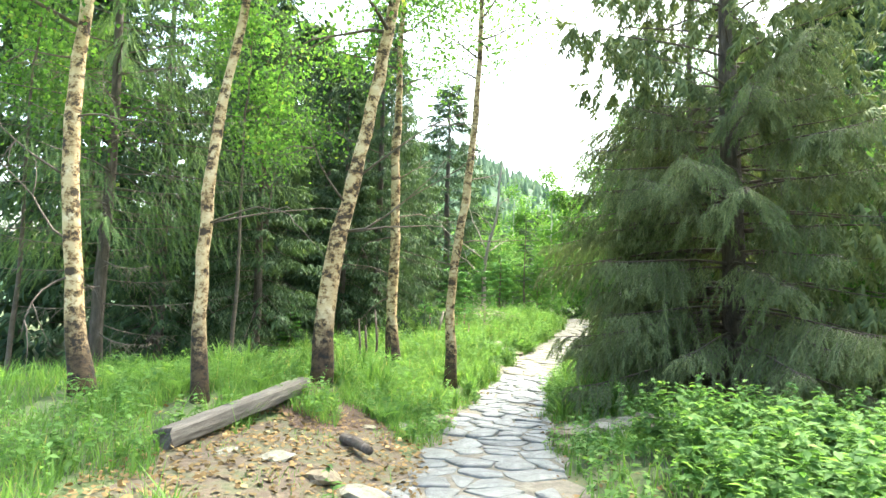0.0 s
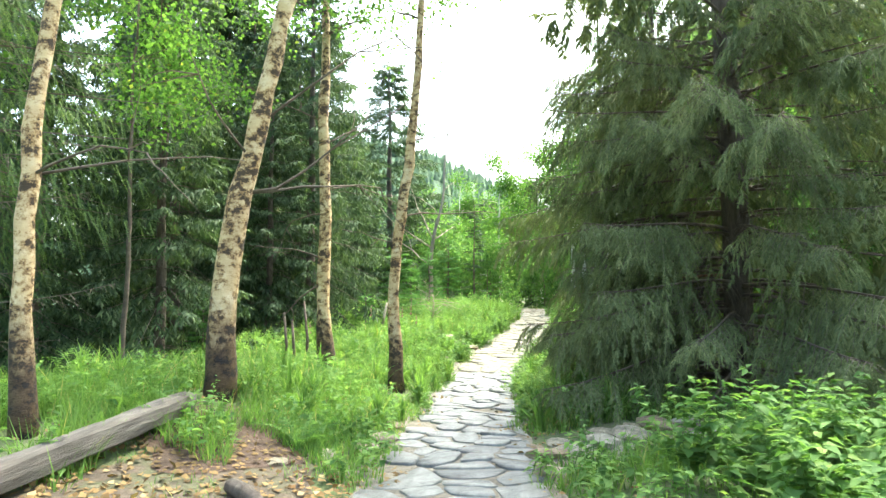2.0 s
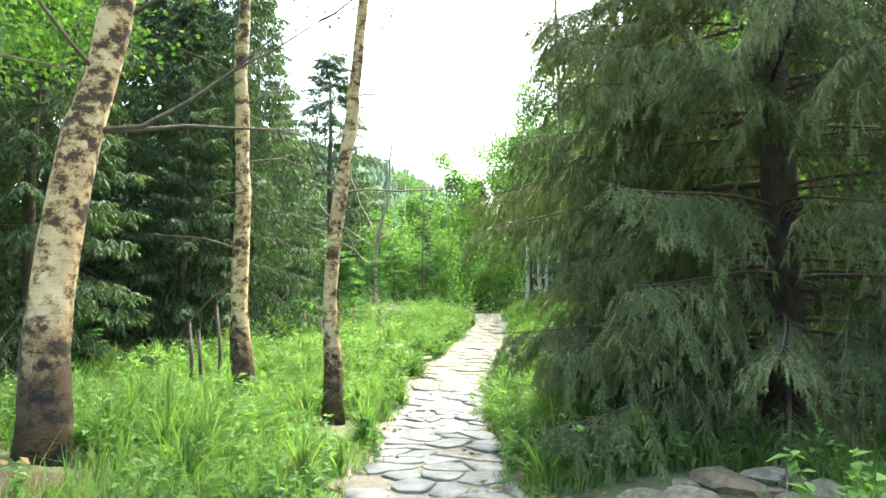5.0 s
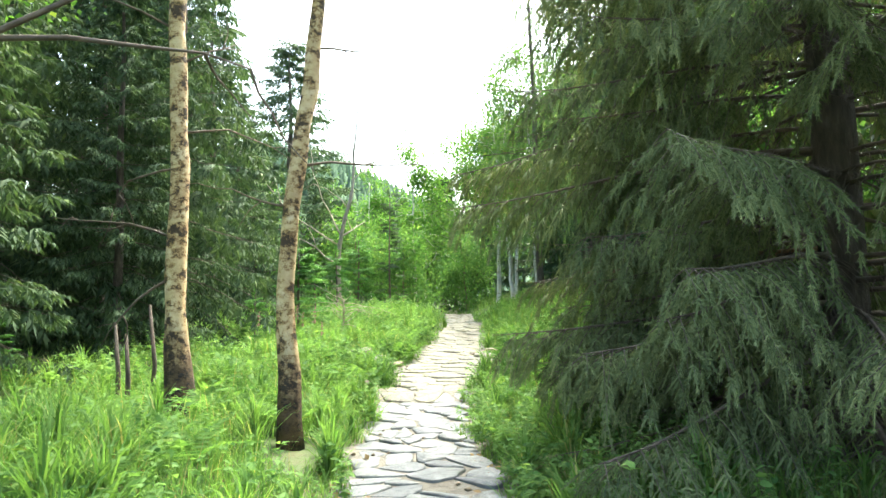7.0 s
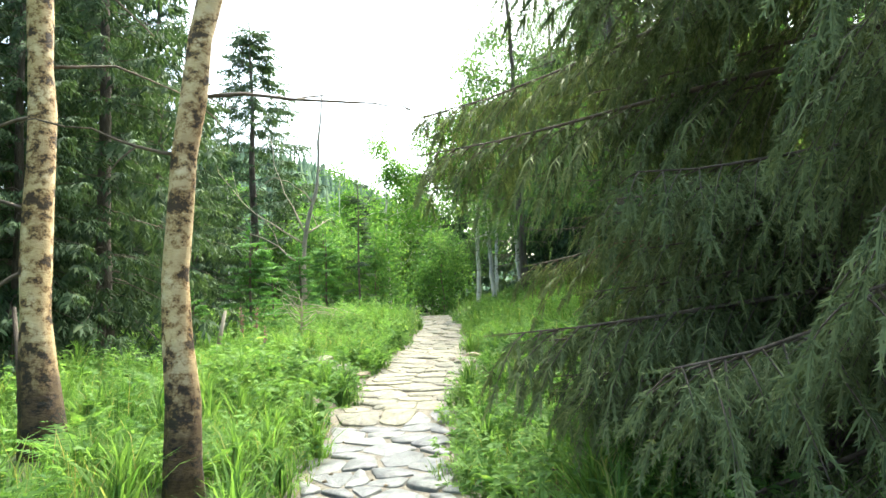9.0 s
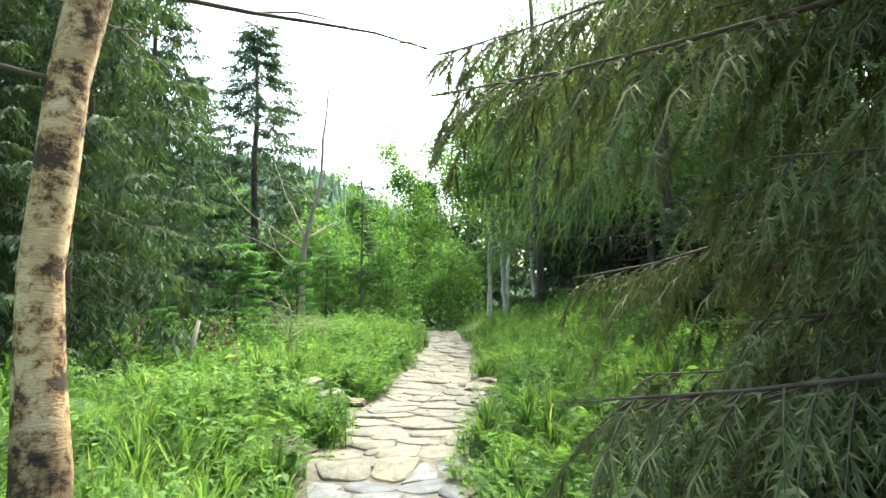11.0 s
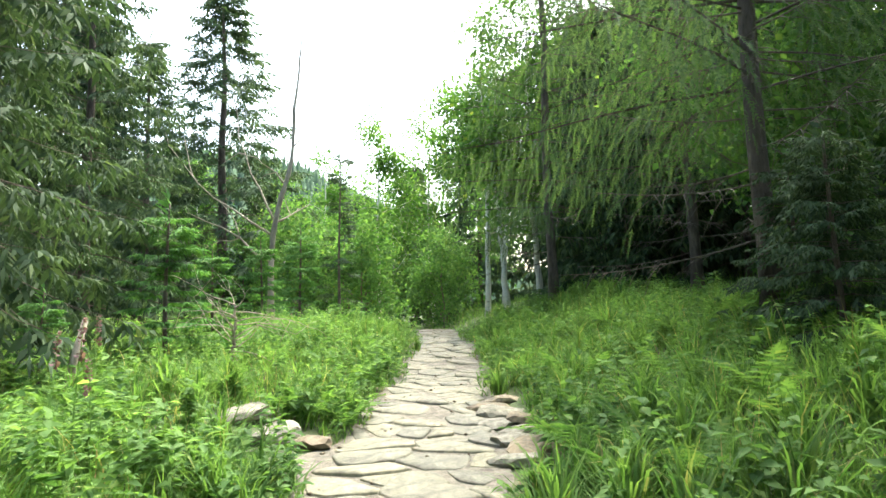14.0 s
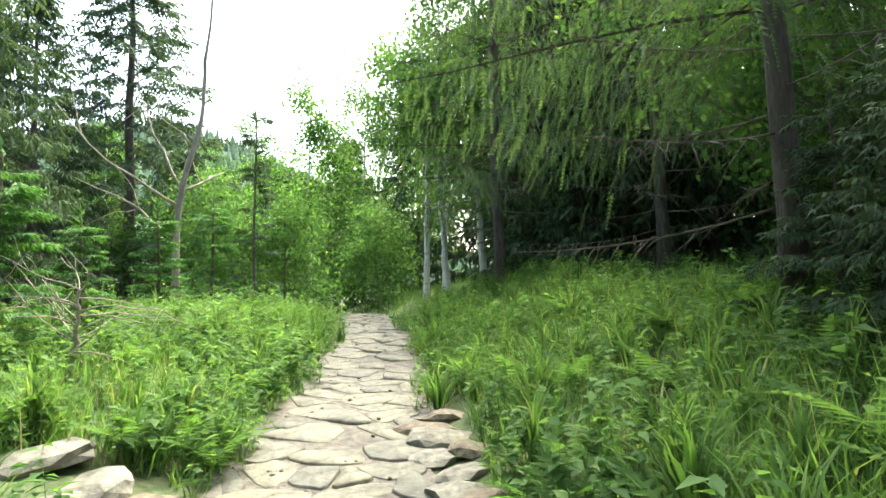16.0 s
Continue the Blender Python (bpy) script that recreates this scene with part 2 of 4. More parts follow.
def frond(pairs, reach, wide, seed=1, fall=0.6):
    """A bough end one long: a spine with pairs of twigs that hang to its sides."""
    r = np.random.RandomState(seed)
    v, f = [], []

    def twig(o, d, l, w):
        d = np.array(d) / np.linalg.norm(d)
        n = np.array((-d[1], d[0], 0.0))
        n /= np.linalg.norm(n) + 1e-9
        m = np.cross(d, n)
        o = np.array(o, float)
        tip = o + d * l + np.array((0, 0, -0.15 * l))
        mid = o + d * (0.45 * l) + np.array((0, 0, 0.04 * l))
        for across in (n * 0.8 + m * 0.6 * r.choice((-1, 1)),):
            i = len(v)
            v.extend([o, mid - across * w, mid + across * w, tip])
            f.extend([(i, i + 1, i + 2), (i + 1, i + 3, i + 2)])
    for k in range(pairs):
        x = 0.05 + 0.72 * k / pairs
        for q in (-1, 1):
            l = reach * (1 - 0.5 * x) * r.uniform(0.75, 1.25)
            twig((x + r.uniform(-0.03, 0.03), 0, -0.06 * x), (0.62, q * r.uniform(0.3, 0.85), -fall * r.uniform(0.0, 1.7)), l, wide * r.uniform(0.8, 1.2))
    twig((0, 0, 0), (1, 0, -0.06), 0.62, wide * 0.9)
    twig((0.5, 0, -0.04), (1, 0, -0.1), 0.52, wide)
    return np.array(v, float), np.array(f)


LEAF_V = np.array([(0, 0, 0), (0.42, -0.26, 0.08), (0.5, 0, -0.02), (0.42, 0.26, 0.08), (1, 0, -0.12)], float)
LEAF_F = np.array([(0, 1, 2), (0, 2, 3), (1, 4, 2), (2, 4, 3)])
SIMPLE_V = np.array([(0, 0, 0), (0.45, -0.4, 0.05), (0.45, 0.4, 0.05), (1, 0, -0.1)], float)
SIMPLE_F = np.array([(0, 1, 2), (1, 3, 2)])


# ---- the lie of the land ----
def path_x(y):
    return np.interp(y, [-40, 0, 6, 8, 10, 12, 13.8, 15, 16.5, 19, 21, 22.4, 25.5, 28, 31.7, 38, 60],
                     [-3.0, -0.5, 0.36, 0.66, 0.9, 1.27, 1.56, 1.82, 2.2, 2.97, 3.62, 4.1, 5.1, 5.75, 6.6, 7.7, 9.5])


def path_w(y):
    return np.interp(y, [0, 8, 12, 14, 17, 20, 24, 28, 34], [1.7, 1.5, 1.28, 1.22, 1.4, 1.62, 1.35, 1.2, 1.1])


def soft(a, b, x):
    t = np.clip((x - a) / (b - a), 0, 1)
    return t * t * (3 - 2 * t)


def ground_z(x, y):
    x, y = np.asarray(x, float), np.asarray(y, float)
    base = np.interp(y, [-60, 0, 8, 12.5, 16.3, 16.65, 20, 22.5, 28, 32, 40, 60, 400], [-0.5, 0, -0.05, -0.08, -0.01, 0.09, 0.22, 0.42, 0.95, 1.2, 1.15, 0.9, 0.9])
    s = x - path_x(y)
    left = 0.22 * soft(0.7, 2.2, -s) - 0.5 * soft(5, 14, -s) + 0.29 * soft(1.5, 2.9, -s) * soft(6.5, 9.5, y) * (1 - soft(10.5, 13.5, y))
    right = (0.12 + 0.25 * soft(12, 18, y)) * soft(0.8, 2.0, s) + soft(11, 19, y) * (0.75 * soft(1.6, 5.0, s) + 1.0 * soft(5, 12, s))
    lumps = (0.05 + 0.1 * soft(1.4, 3, np.abs(s)) * soft(13, 17, y)) * np.sin(1.7 * x + 0.6 * y) * np.sin(1.3 * y - 0.4 * x) * soft(0.8, 1.8, np.abs(s))
    return base + left + right + lumps


def at(x, y, dz=0.0):
    return (x, y, float(ground_z(x, y)) + dz)


def sheet(name, xs, ys, lift, material, z=ground_z):
    gx, gy = np.meshgrid(xs, ys)
    v = np.stack([gx, gy, z(gx, gy) + lift], -1).reshape(-1, 3)
    nx, ny = len(xs), len(ys)
    i, j = np.meshgrid(np.arange(nx - 1), np.arange(ny - 1))
    a = (j * nx + i).ravel()
    f = np.concatenate([np.stack([a, a + 1, a + nx + 1], -1), np.stack([a, a + nx + 1, a + nx], -1)])
    return part(name, tri_mesh(name, v, f), material, smooth=True)


axis_x = np.concatenate([-np.geomspace(900, 16, 26), np.arange(-15, 18, 0.25), np.geomspace(18.5, 900, 26)])
axis_y = np.concatenate([-np.geomspace(900, 6, 26), np.arange(-5, 46, 0.25), np.geomspace(47, 900, 24)])
tagged(sheet("ground", axis_x, axis_y, 0, GROUND), "grassy brown forest ground beside the stone path", "ground", kind="structure")


def strip(name, y0, y1, step, lift, material, cols, shape):
    """A sheet that follows the path; shape(u, y) gives x for u from -1 to 1."""
    ys = np.arange(y0, y1, step)
    us = np.linspace(-1, 1, cols)
    v = []
    for y in ys:
        x = shape(us, y)
        v.append(np.stack([x, np.full(cols, y), ground_z(x, y) + lift], -1))
    v = np.concatenate(v)
    i, j = np.meshgrid(np.arange(cols - 1), np.arange(len(ys) - 1))
    a = (j * cols + i).ravel()
    f = np.concatenate([np.stack([a, a + 1, a + cols + 1], -1), np.stack([a, a + cols + 1, a + cols], -1)])
    return part(name, tri_mesh(name, v, f), material, smooth=True)


def edge_wave(y, k):
    return 0.1 * math.sin(2.3 * y + k) + 0.07 * math.sin(5.1 * y + 2 * k)


tagged(strip("path_bed", -6, 46, 0.15, 0.02, GRAVEL, 9, lambda u, y: path_x(y) + u * (path_w(y) / 2 + 0.12) + u * edge_wave(y, 1.0)),
       "brown gravelly earth between the path stones", "path bed", kind="structure")
tagged(strip("bare_earth", 4.2, 8.9, 0.15, 0.028, EARTH, 15,
             lambda u, y: -1.55 + 0.16 * (y - 6) + u * (1.15 + 0.12 * math.sin(3 * y)) * (1 - abs(y - 6.4) / 2.7) ** 0.5),
       "bare trodden earth with leaf litter beside the path", "bare earth", kind="structure")


tagged(strip("eroded_bank", 7.6, 9.7, 0.1, 0.034, ROOT_EARTH, 11, lambda u, y: -1.45 + 0.1 * math.sin(4 * y) + u * (0.75 + 0.1 * math.sin(7 * y)) * max(0.02, 1 - abs(y - 8.65) / 1.06) ** 0.5),
       "eroded red-brown earth bank below the birch", "earth bank", kind="structure")


# ---- conifers ----
def conifer(name, label, seed, height, reach, skirt, needle, bark, trunk_r, spray_shape, gap, twig_gap, twig_len, droop, whorl, per_whorl,
            hang=0.4, group="", power=0.85, side=0.42):
    """An Empty with trunk, branches and crown; reach: length of the lowest boughs; skirt: height of the lowest."""
    r = np.random.RandomState(seed)
    tree = tagged(new(name), label, "tree", group)
    tv, tf = spray_shape
    wood, crown = Soup(), Soup()
    n = 14
    zz = np.linspace(-0.15, height, n)
    cx = 0.03 * np.sin(zz * 1.1 + seed)
    cy = 0.03 * np.cos(zz * 0.9 + seed)
    rad = trunk_r * (1 - np.clip(zz, 0, None) / height) ** 0.8 + 0.012
    rad[0] *= 1.35
    wood.tube(np.stack([cx, cy, zz], -1), rad, 9)
    org, ax, up, ln = [], [], [], []
    z = skirt
    while z < height - 0.25:
        q = (z - skirt) / (height - skirt)
        for b in range(per_whorl):
            az = r.uniform(0, 2 * math.pi) if per_whorl < 4 else 2 * math.pi * (b + r.uniform(-0.35, 0.35)) / per_whorl + z * 2.1
            L = max(0.25, reach * (1 - q) ** power * r.uniform(0.72, 1.12))
            out = np.array((math.cos(az), math.sin(az), 0))
            lat = np.array((-out[1], out[0], 0))
            z0 = z + r.uniform(-0.2, 0.2)
            c0 = np.array((np.interp(z0, zz, cx), np.interp(z0, zz, cy), z0))
            sag = droop * L * (1 - 0.9 * q) * r.uniform(0.75, 1.25)
            bend = r.uniform(-0.08, 0.08) * L

            def axis(f, c0=c0, out=out, lat=lat, L=L, sag=sag, bend=bend, q=q):
                return c0 + out * (L * f) + lat * (bend * f * f) + np.array((0, 0, 0.12 * L * f * q * 2 - sag * (1.6 * f * f - 0.75 * f ** 4)))
            fs = np.linspace(0, 1, 5)
            wood.tube([axis(f) for f in fs], 0.005 * L * (1 - fs) + 0.003, 3)
            m = max(2, int(L / gap))
            for k in range(m):
                f = 0.14 + 0.86 * (k + 0.8) / m
                p = axis(min(f, 1))
                d = axis(min(f + 0.03, 1.03)) - axis(f - 0.03)
                d /= np.linalg.norm(d)
                if k >= m - 2:
                    org.append(p), ax.append(d + (0, 0, -0.15)), up.append((0, 0, 1)), ln.append(twig_len * r.uniform(0.9, 1.25))
                for s in (-1, 1):
                    l2 = (side * L * (1 - f) + 0.12) * r.uniform(0.7, 1.2)
                    d2 = d * r.uniform(0.5, 0.9) + s * lat * r.uniform(0.6, 1.0) + np.array((0, 0, -hang * r.uniform(0.4, 1.4)))
                    d2 /= np.linalg.norm(d2)
                    c = max(1, int(l2 / twig_gap))
                    for w in range(c):
                        g = (w + 0.3) / c
                        pp = p + d2 * (l2 * g) + np.array((0, 0, -0.25 * hang * l2 * g * g))
                        turn = (-1) ** w * r.uniform(0.35, 0.9) if w < c - 1 else 0
                        d3 = d2 + turn * np.cross(d2, (0, 0, 1)) + np.array((0, 0, -hang * r.uniform(0.2, 0.9)))
                        org.append(pp), ax.append(d3), up.append((r.uniform(-0.4, 0.4), r.uniform(-0.4, 0.4), 1)), ln.append(twig_len * r.uniform(0.7, 1.25))
        z += whorl * r.uniform(0.8, 1.2) * (1 - 0.45 * q)
    org.append((cx[-1], cy[-1], height - 0.3)), ax.append((0.02, 0, 1)), up.append((1, 0, 0)), ln.append(0.6)
    crown.stamp(tv, tf, org, ax, up, ln)
    part("trunk", wood.mesh("trunk"), bark, tree, smooth=True)
    part("crown", crown.mesh("crown"), needle, tree)
    return tree


def put(tree, x, y, turn=0, scale=1.0, dz=-0.05):
    tree.matrix_basis = pose(*at(x, y, dz), 0, 0, turn) @ Matrix.Scale(scale, 4)
    return tree


def again(tree, x, y, turn, scale, dz=-0.05, wide=1.0):
    c = copy_thing(tree, pose(*at(x, y, dz), 0, 0, turn))
    c.scale = (scale * wide, scale * wide, scale)
    return c


FAR_SPRAY = frond(3, 0.5, 0.08, 4, 0.45)
MID_SPRAY, DEEP_SPRAY, WOOD_SPRAY, LARCH_SPRAY = frond(6, 0.44, 0.05, 3, 0.6), frond(9, 0.26, 0.0075, 7, 0.8), frond(5, 0.44, 0.054, 4, 0.5), spray(9, 0.13, 0.07, 6)


def shoot(rows, seed):
    """A spruce shoot one long: a tapered finger with needles standing out all round it."""
    r = np.random.RandomState(seed)
    v, f = [], []
    for a, b in ((0.4, 0), (0, 0.4)):
        n = len(v)
        v += [(0, 0, 0), (0.4, -a, -b), (0.4, a, b), (0.98, 0, 0)]
        f += [(n, n + 1, n + 2), (n + 1, n + 3, n + 2)]
    for i in range(rows):
        x = 0.04 + 0.82 * i / rows
        for k in range(2):
            q = math.pi * k + 1.9 * i + r.uniform(-0.4, 0.4)
            w = (1.5 - 0.7 * x) * r.uniform(0.8, 1.2)
            n = len(v)
            v += [(x - 0.02, 0, 0), (x + 0.045, 0, 0), (x + 0.13, w * math.cos(q), w * math.sin(q))]
            f.append((n, n + 1, n + 2))
    return np.array(v, float), np.array(f)


SHOOT = shoot(9, 5)


def great_spruce(seed, height):
    """The spruce over the path: whorls of sagging boughs, each with side twigs that hang and carry fingers of needles."""
    r = np.random.RandomState(seed)
    tree = tagged(new("spruce_tree"), "large dark green spruce with drooping boughs overhanging the stone path", "tree")
    trunk = Soup()
    zz = np.linspace(-0.2, height, 22)
    rad = 0.2 * (1 - np.clip(zz, 0, None) / height) ** 0.8 + 0.012
    rad[0] *= 1.5
    trunk.tube(np.stack([0.04 * np.sin(zz * 0.8), 0.04 * np.cos(zz * 0.7), zz], -1), rad, 12)
    part("trunk", trunk.mesh("trunk"), BARK, tree, smooth=True)

    def bough(z0, az, L, rise, droop, fine, bare=False):
        out = np.array((math.cos(az), math.sin(az), 0))
        lat = np.array((-out[1], out[0], 0))
        bend = r.uniform(-0.1, 0.1) * L

        def axis(f):
            return np.array((0, 0, z0)) + out * (L * f) + lat * (bend * f * f) + np.array((0, 0, L * (rise * f - droop * (1.6 * f * f - 0.7 * f ** 4))))
        wood = Soup()
        fs = np.linspace(0, 1, 8)
        wood.tube([axis(f) for f in fs], 0.008 * L * (1 - fs) ** 1.2 + 0.004, 6)
        org, ax, up, ln, deep = [], [], [], [], []
        f = 0.08
        gap = (0.115 if fine else 0.26) / L
        while f < 1:
            p = axis(f)
            d = axis(min(f + 0.02, 1.02)) - axis(f - 0.02)
            d /= np.linalg.norm(d)
            for s in (-1, 1):
                l2 = (0.2 + 0.3 * L * min(1, (f + 0.15) * 1.6) * (1 - f) ** 0.7) * r.uniform(0.6, 1.2)
                d2 = d * r.uniform(0.5, 0.95) + s * lat * r.uniform(0.55, 1.0) + np.array((0, 0, -r.uniform(0.05, 0.6)))
                d2 /= np.linalg.norm(d2)
                fall = r.uniform(0.25, 0.75)
                g3 = np.linspace(0, 1, 4)
                tw = [p + d2 * (l2 * g) + np.array((0, 0, -fall * l2 * g * g)) for g in g3]
                if fine or bare:
                    wood.tube(tw, 0.006 * (1 - 0.75 * g3), 3)
                if bare or f < 0.2 or (f < 0.4 and r.uniform() < 0.6):
                    continue                               # the bare inner twigs
                if fine and l2 > 0.2:                      # the dense older twigs behind the fingers
                    deep.append((p + d2 * 0.12 * l2, d2 + np.array((0, 0, -0.5 * fall)), l2 * 1.05))
                step = 0.095 if fine else 0.24
                c = max(1, int(l2 / step))
                for w in range(c):
                    g = (w + 0.6) / c
                    q = p + d2 * (l2 * g) + np.array((0, 0, -fall * l2 * g * g))
                    e = d2 + np.array((0, 0, -2 * fall * g))
                    e /= np.linalg.norm(e)
                    side = np.cross(e, (0, 0, 1))
                    for k in ((-1, 1) if fine else ((-1) ** w,)):
                        org.append(q), ax.append(e * 0.9 + side * k * r.uniform(0.4, 0.9) + np.array((0, 0, -r.uniform(0.2, 1.0))))
                        up.append((r.uniform(-0.5, 0.5), r.uniform(-0.5, 0.5), 1)), ln.append(r.uniform(0.13, 0.26) if fine else r.uniform(0.34, 0.52))
                    if w == c - 1:
                        org.append(q), ax.append(e + np.array((0, 0, -0.2))), up.append((0.1, 0.2, 1)), ln.append(r.uniform(0.14, 0.24) if fine else 0.4)
            f += gap * r.uniform(0.8, 1.2)
        org.append(axis(0.98)), ax.append(axis(1) - axis(0.95)), up.append((0, 0, 1)), ln.append(0.22 if fine else 0.5)
        limb = part("branch", wood.mesh("branch"), DEAD_TWIG if bare else TWIG, tree, "dead bough with bare red-brown twigs" if bare else "")
        if bare:
            return
        leaf = Soup()
        if fine:
            leaf.stamp(*SHOOT, org, ax, up, ln, 0.015 + 0.03 * np.array(ln))
            o, a, l = zip(*deep)
            leaf.stamp(*DEEP_SPRAY, o, a, np.tile((0.1, 0.1, 1.0), (len(o), 1)), l)
        else:
            leaf.stamp(*MID_SPRAY, org, ax, up, ln)
        part("needles", leaf.mesh("needles"), NEEDLE, limb)

    bough(2.75, math.atan2(1.65, -3.2), 3.55, 0.06, 0.16, True)       # the long bough over the path
    bough(1.35, math.atan2(0.7, -3.0), 3.0, 0.02, 0.1, True)
    bough(1.7, math.atan2(-1.3, -2.2), 2.9, 0.03, 0.2, True)
    for z in (0.55, 0.9, 1.25, 1.6, 2.0):                             # the thick low boughs on the far side
        for deg in (104, 122, 139, 156):
            bough(z + r.uniform(-0.15, 0.15), radians(deg + r.uniform(-8, 8)), r.uniform(2.2, 3.0), 0.05, r.uniform(0.1, 0.2), True)
    bough(3.5, math.atan2(2.6, -2.6), 3.8, 0.04, 0.2, True)
    bough(1.85, math.atan2(1.75, -2.2), 2.4, 0.0, 0.06, False, True)
    z = 0.6
    row = 0
    while z < height - 0.4:
        q = z / height
        n = 8 if z < 6 else 6
        for b in range(n):
            az = 2 * math.pi * (b + r.uniform(-0.3, 0.3)) / n + 2.1 * row
            ox, oy = math.cos(az), math.sin(az)
            L = max(0.3, 3.75 * (1 - q) ** 0.62 * r.uniform(0.6, 1.1))
            L = min(L, (2.75 if z < 2.3 else 3.3) * r.uniform(0.74, 1.02) / max(0.2 * oy - ox, 0.01))   # clear of the walkers' way
            bough(z + r.uniform(-0.16, 0.16), az, L, 0.02 + 0.5 * q, 0.24 * (1 - 0.7 * q) * r.uniform(0.6, 1.2), z < 5.4 and ox < 0.4)
        z += (0.44 if z < 6 else 0.6) * r.uniform(0.85, 1.15) * (1 - 0.35 * q)
        row += 1
    return tree


put(great_spruce(5, 17.0), 5.0, 11.4)

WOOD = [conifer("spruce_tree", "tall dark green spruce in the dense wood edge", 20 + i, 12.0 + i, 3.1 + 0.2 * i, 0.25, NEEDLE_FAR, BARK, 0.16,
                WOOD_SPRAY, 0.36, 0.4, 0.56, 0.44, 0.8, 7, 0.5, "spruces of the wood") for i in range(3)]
put(WOOD[0], -5.6, 20.3, 0), put(WOOD[1], -7.6, 17.4, 50), put(WOOD[2], 0.1, 44.0, 0, 1.14)
WOOD[2].scale = (1.55, 1.55, 1.14)
for i, (x, y, h) in enumerate([(-4.4, 24.0, 0.9), (-3.4, 28.0, 0.86), (-2.9, 33.5, 1.02), (-2.4, 40.0, 0.98), (-7.3, 23.6, 1.05),
                               (-3.2, 20.8, 0.62), (-6.6, 15.4, 0.6), (-4.7, 16.6, 0.72),
                               (10.8, 13.4, 0.9), (12.6, 17.2, 1.0), (-2.3, 22.6, 0.92)]):
    again(WOOD[i % 3], x, y, 77 * i, h)
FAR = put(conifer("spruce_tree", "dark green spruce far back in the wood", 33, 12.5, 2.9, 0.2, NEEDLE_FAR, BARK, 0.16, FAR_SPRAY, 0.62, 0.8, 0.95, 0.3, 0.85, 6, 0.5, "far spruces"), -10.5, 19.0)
for i, (x, y, h) in enumerate([(-6.3, 28.5, 1.1), (-5.6, 34.0, 1.15), (-9.0, 28.0, 1.2), (-13.5, 21.0, 1.2), (-5.0, 42.0, 1.1), (15.5, 27.5, 1.0), (12.4, 28.2, 0.75), (12.8, 26.4, 0.6), (11.4, 30.6, 0.7), (13.4, 31.0, 0.85), (10.6, 28.0, 0.4), (15.2, 32.5, 1.0), (13.8, 36.0, 0.9),
                               (16.8, 25.5, 1.2), (18.0, 38.0, 1.2), (16.0, 43.0, 1.0), (13.2, 47.0, 0.9), (19.5, 47.0, 1.2), (11.0, 53.0, 0.8), (7.0, 58.0, 0.75), (8.6, 61.0, 0.8), (9.8, 66.0, 0.9), (7.6, 67.0, 0.8), (2.0, 52.0, 0.7), (4.5, 62.0, 0.8), (20.0, 31.0, 1.2), (17.0, 20.0, 1.1), (-2.5, 56.0, 0.9), (15.0, 14.0, 1.0)]):
    again(FAR, x, y, 61 * i, h)
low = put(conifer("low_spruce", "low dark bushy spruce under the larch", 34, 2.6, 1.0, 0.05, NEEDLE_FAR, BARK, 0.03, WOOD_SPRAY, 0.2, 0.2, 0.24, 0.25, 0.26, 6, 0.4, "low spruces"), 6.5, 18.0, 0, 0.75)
for i, (x, y, h) in enumerate([(7.0, 18.5, 0.75), (7.8, 18.1, 0.9), (7.3, 19.3, 0.7), (8.8, 17.6, 1.1)]):
    again(low, x, y, 61 * i, h, wide=1.2)

# ---- larches with hanging curtains of soft needles ----
LARCHES = [conifer("larch_tree", "larch with dark trunk and hanging soft green twigs", 40 + i, 14.0, 3.7, 3.0 - 0.5 * i, LARCH, BARK, 0.115, LARCH_SPRAY, 0.22, 0.16, 0.34, 0.12,
                   0.6, 5, 1.2, "larches", power=0.55, side=0.36) for i in range(2)]


def dead_limbs(tree, n, z0, z1, length, seed):
    """Thin dry side branches, one part each, with finer twigs that hang from them."""
    r = np.random.RandomState(seed)
    for k in range(n):
        z = z0 + (z1 - z0) * (k + r.uniform(0, 1)) / n
        az = 2.4 * k + r.uniform(-0.4, 0.4)
        L = length * r.uniform(0.6, 1.1)
        out = np.array((math.cos(az), math.sin(az), 0))
        lat = np.array((-out[1], out[0], 0))
        fs = np.linspace(0, 1, 6)
        sag, kink = r.uniform(0.05, 0.3), r.uniform(-0.15, 0.15)
        pts = [np.array((0, 0, z)) + L * (out * f + lat * kink * f * f + np.array((0, 0, -sag * f + 0.18 * f * f))) for f in fs]
        s = Soup()
        s.tube(pts, 0.014 * (1 - 0.75 * fs), 5)
        for j in range(24):
            f = r.uniform(0.2, 1)
            p = np.array([np.interp(f, fs, np.array(pts)[:, c]) for c in range(3)])
            d = out * r.uniform(0.2, 0.8) + lat * r.uniform(-1, 1) + np.array((0, 0, -r.uniform(0.0, 0.7)))
            l = r.uniform(0.25, 0.8) * (1.2 - f)
            s.tube([p, p + d * l * 0.5, p + d * l + np.array((0, 0, -0.15 * l))], [0.006, 0.005, 0.003], 3)
        part("dead_branch", s.mesh("dead_branch"), DRY_TWIG, tree, "dry bare side branch")


dead_limbs(LARCHES[0], 30, 0.9, 6.0, 2.6, 7), dead_limbs(LARCHES[1], 12, 1.0, 4.6, 2.2, 8)
put(LARCHES[0], 7.5, 19.9, 0), put(LARCHES[1], 9.0, 29.0, 80, 1.05)
for i, (x, y, h) in enumerate([(10.6, 25.4, 1.0), (12.4, 33.0, 1.0), (-6.2, 11.9, 0.95)]):
    again(LARCHES[i % 2], x, y, 130 * i + 40, h)

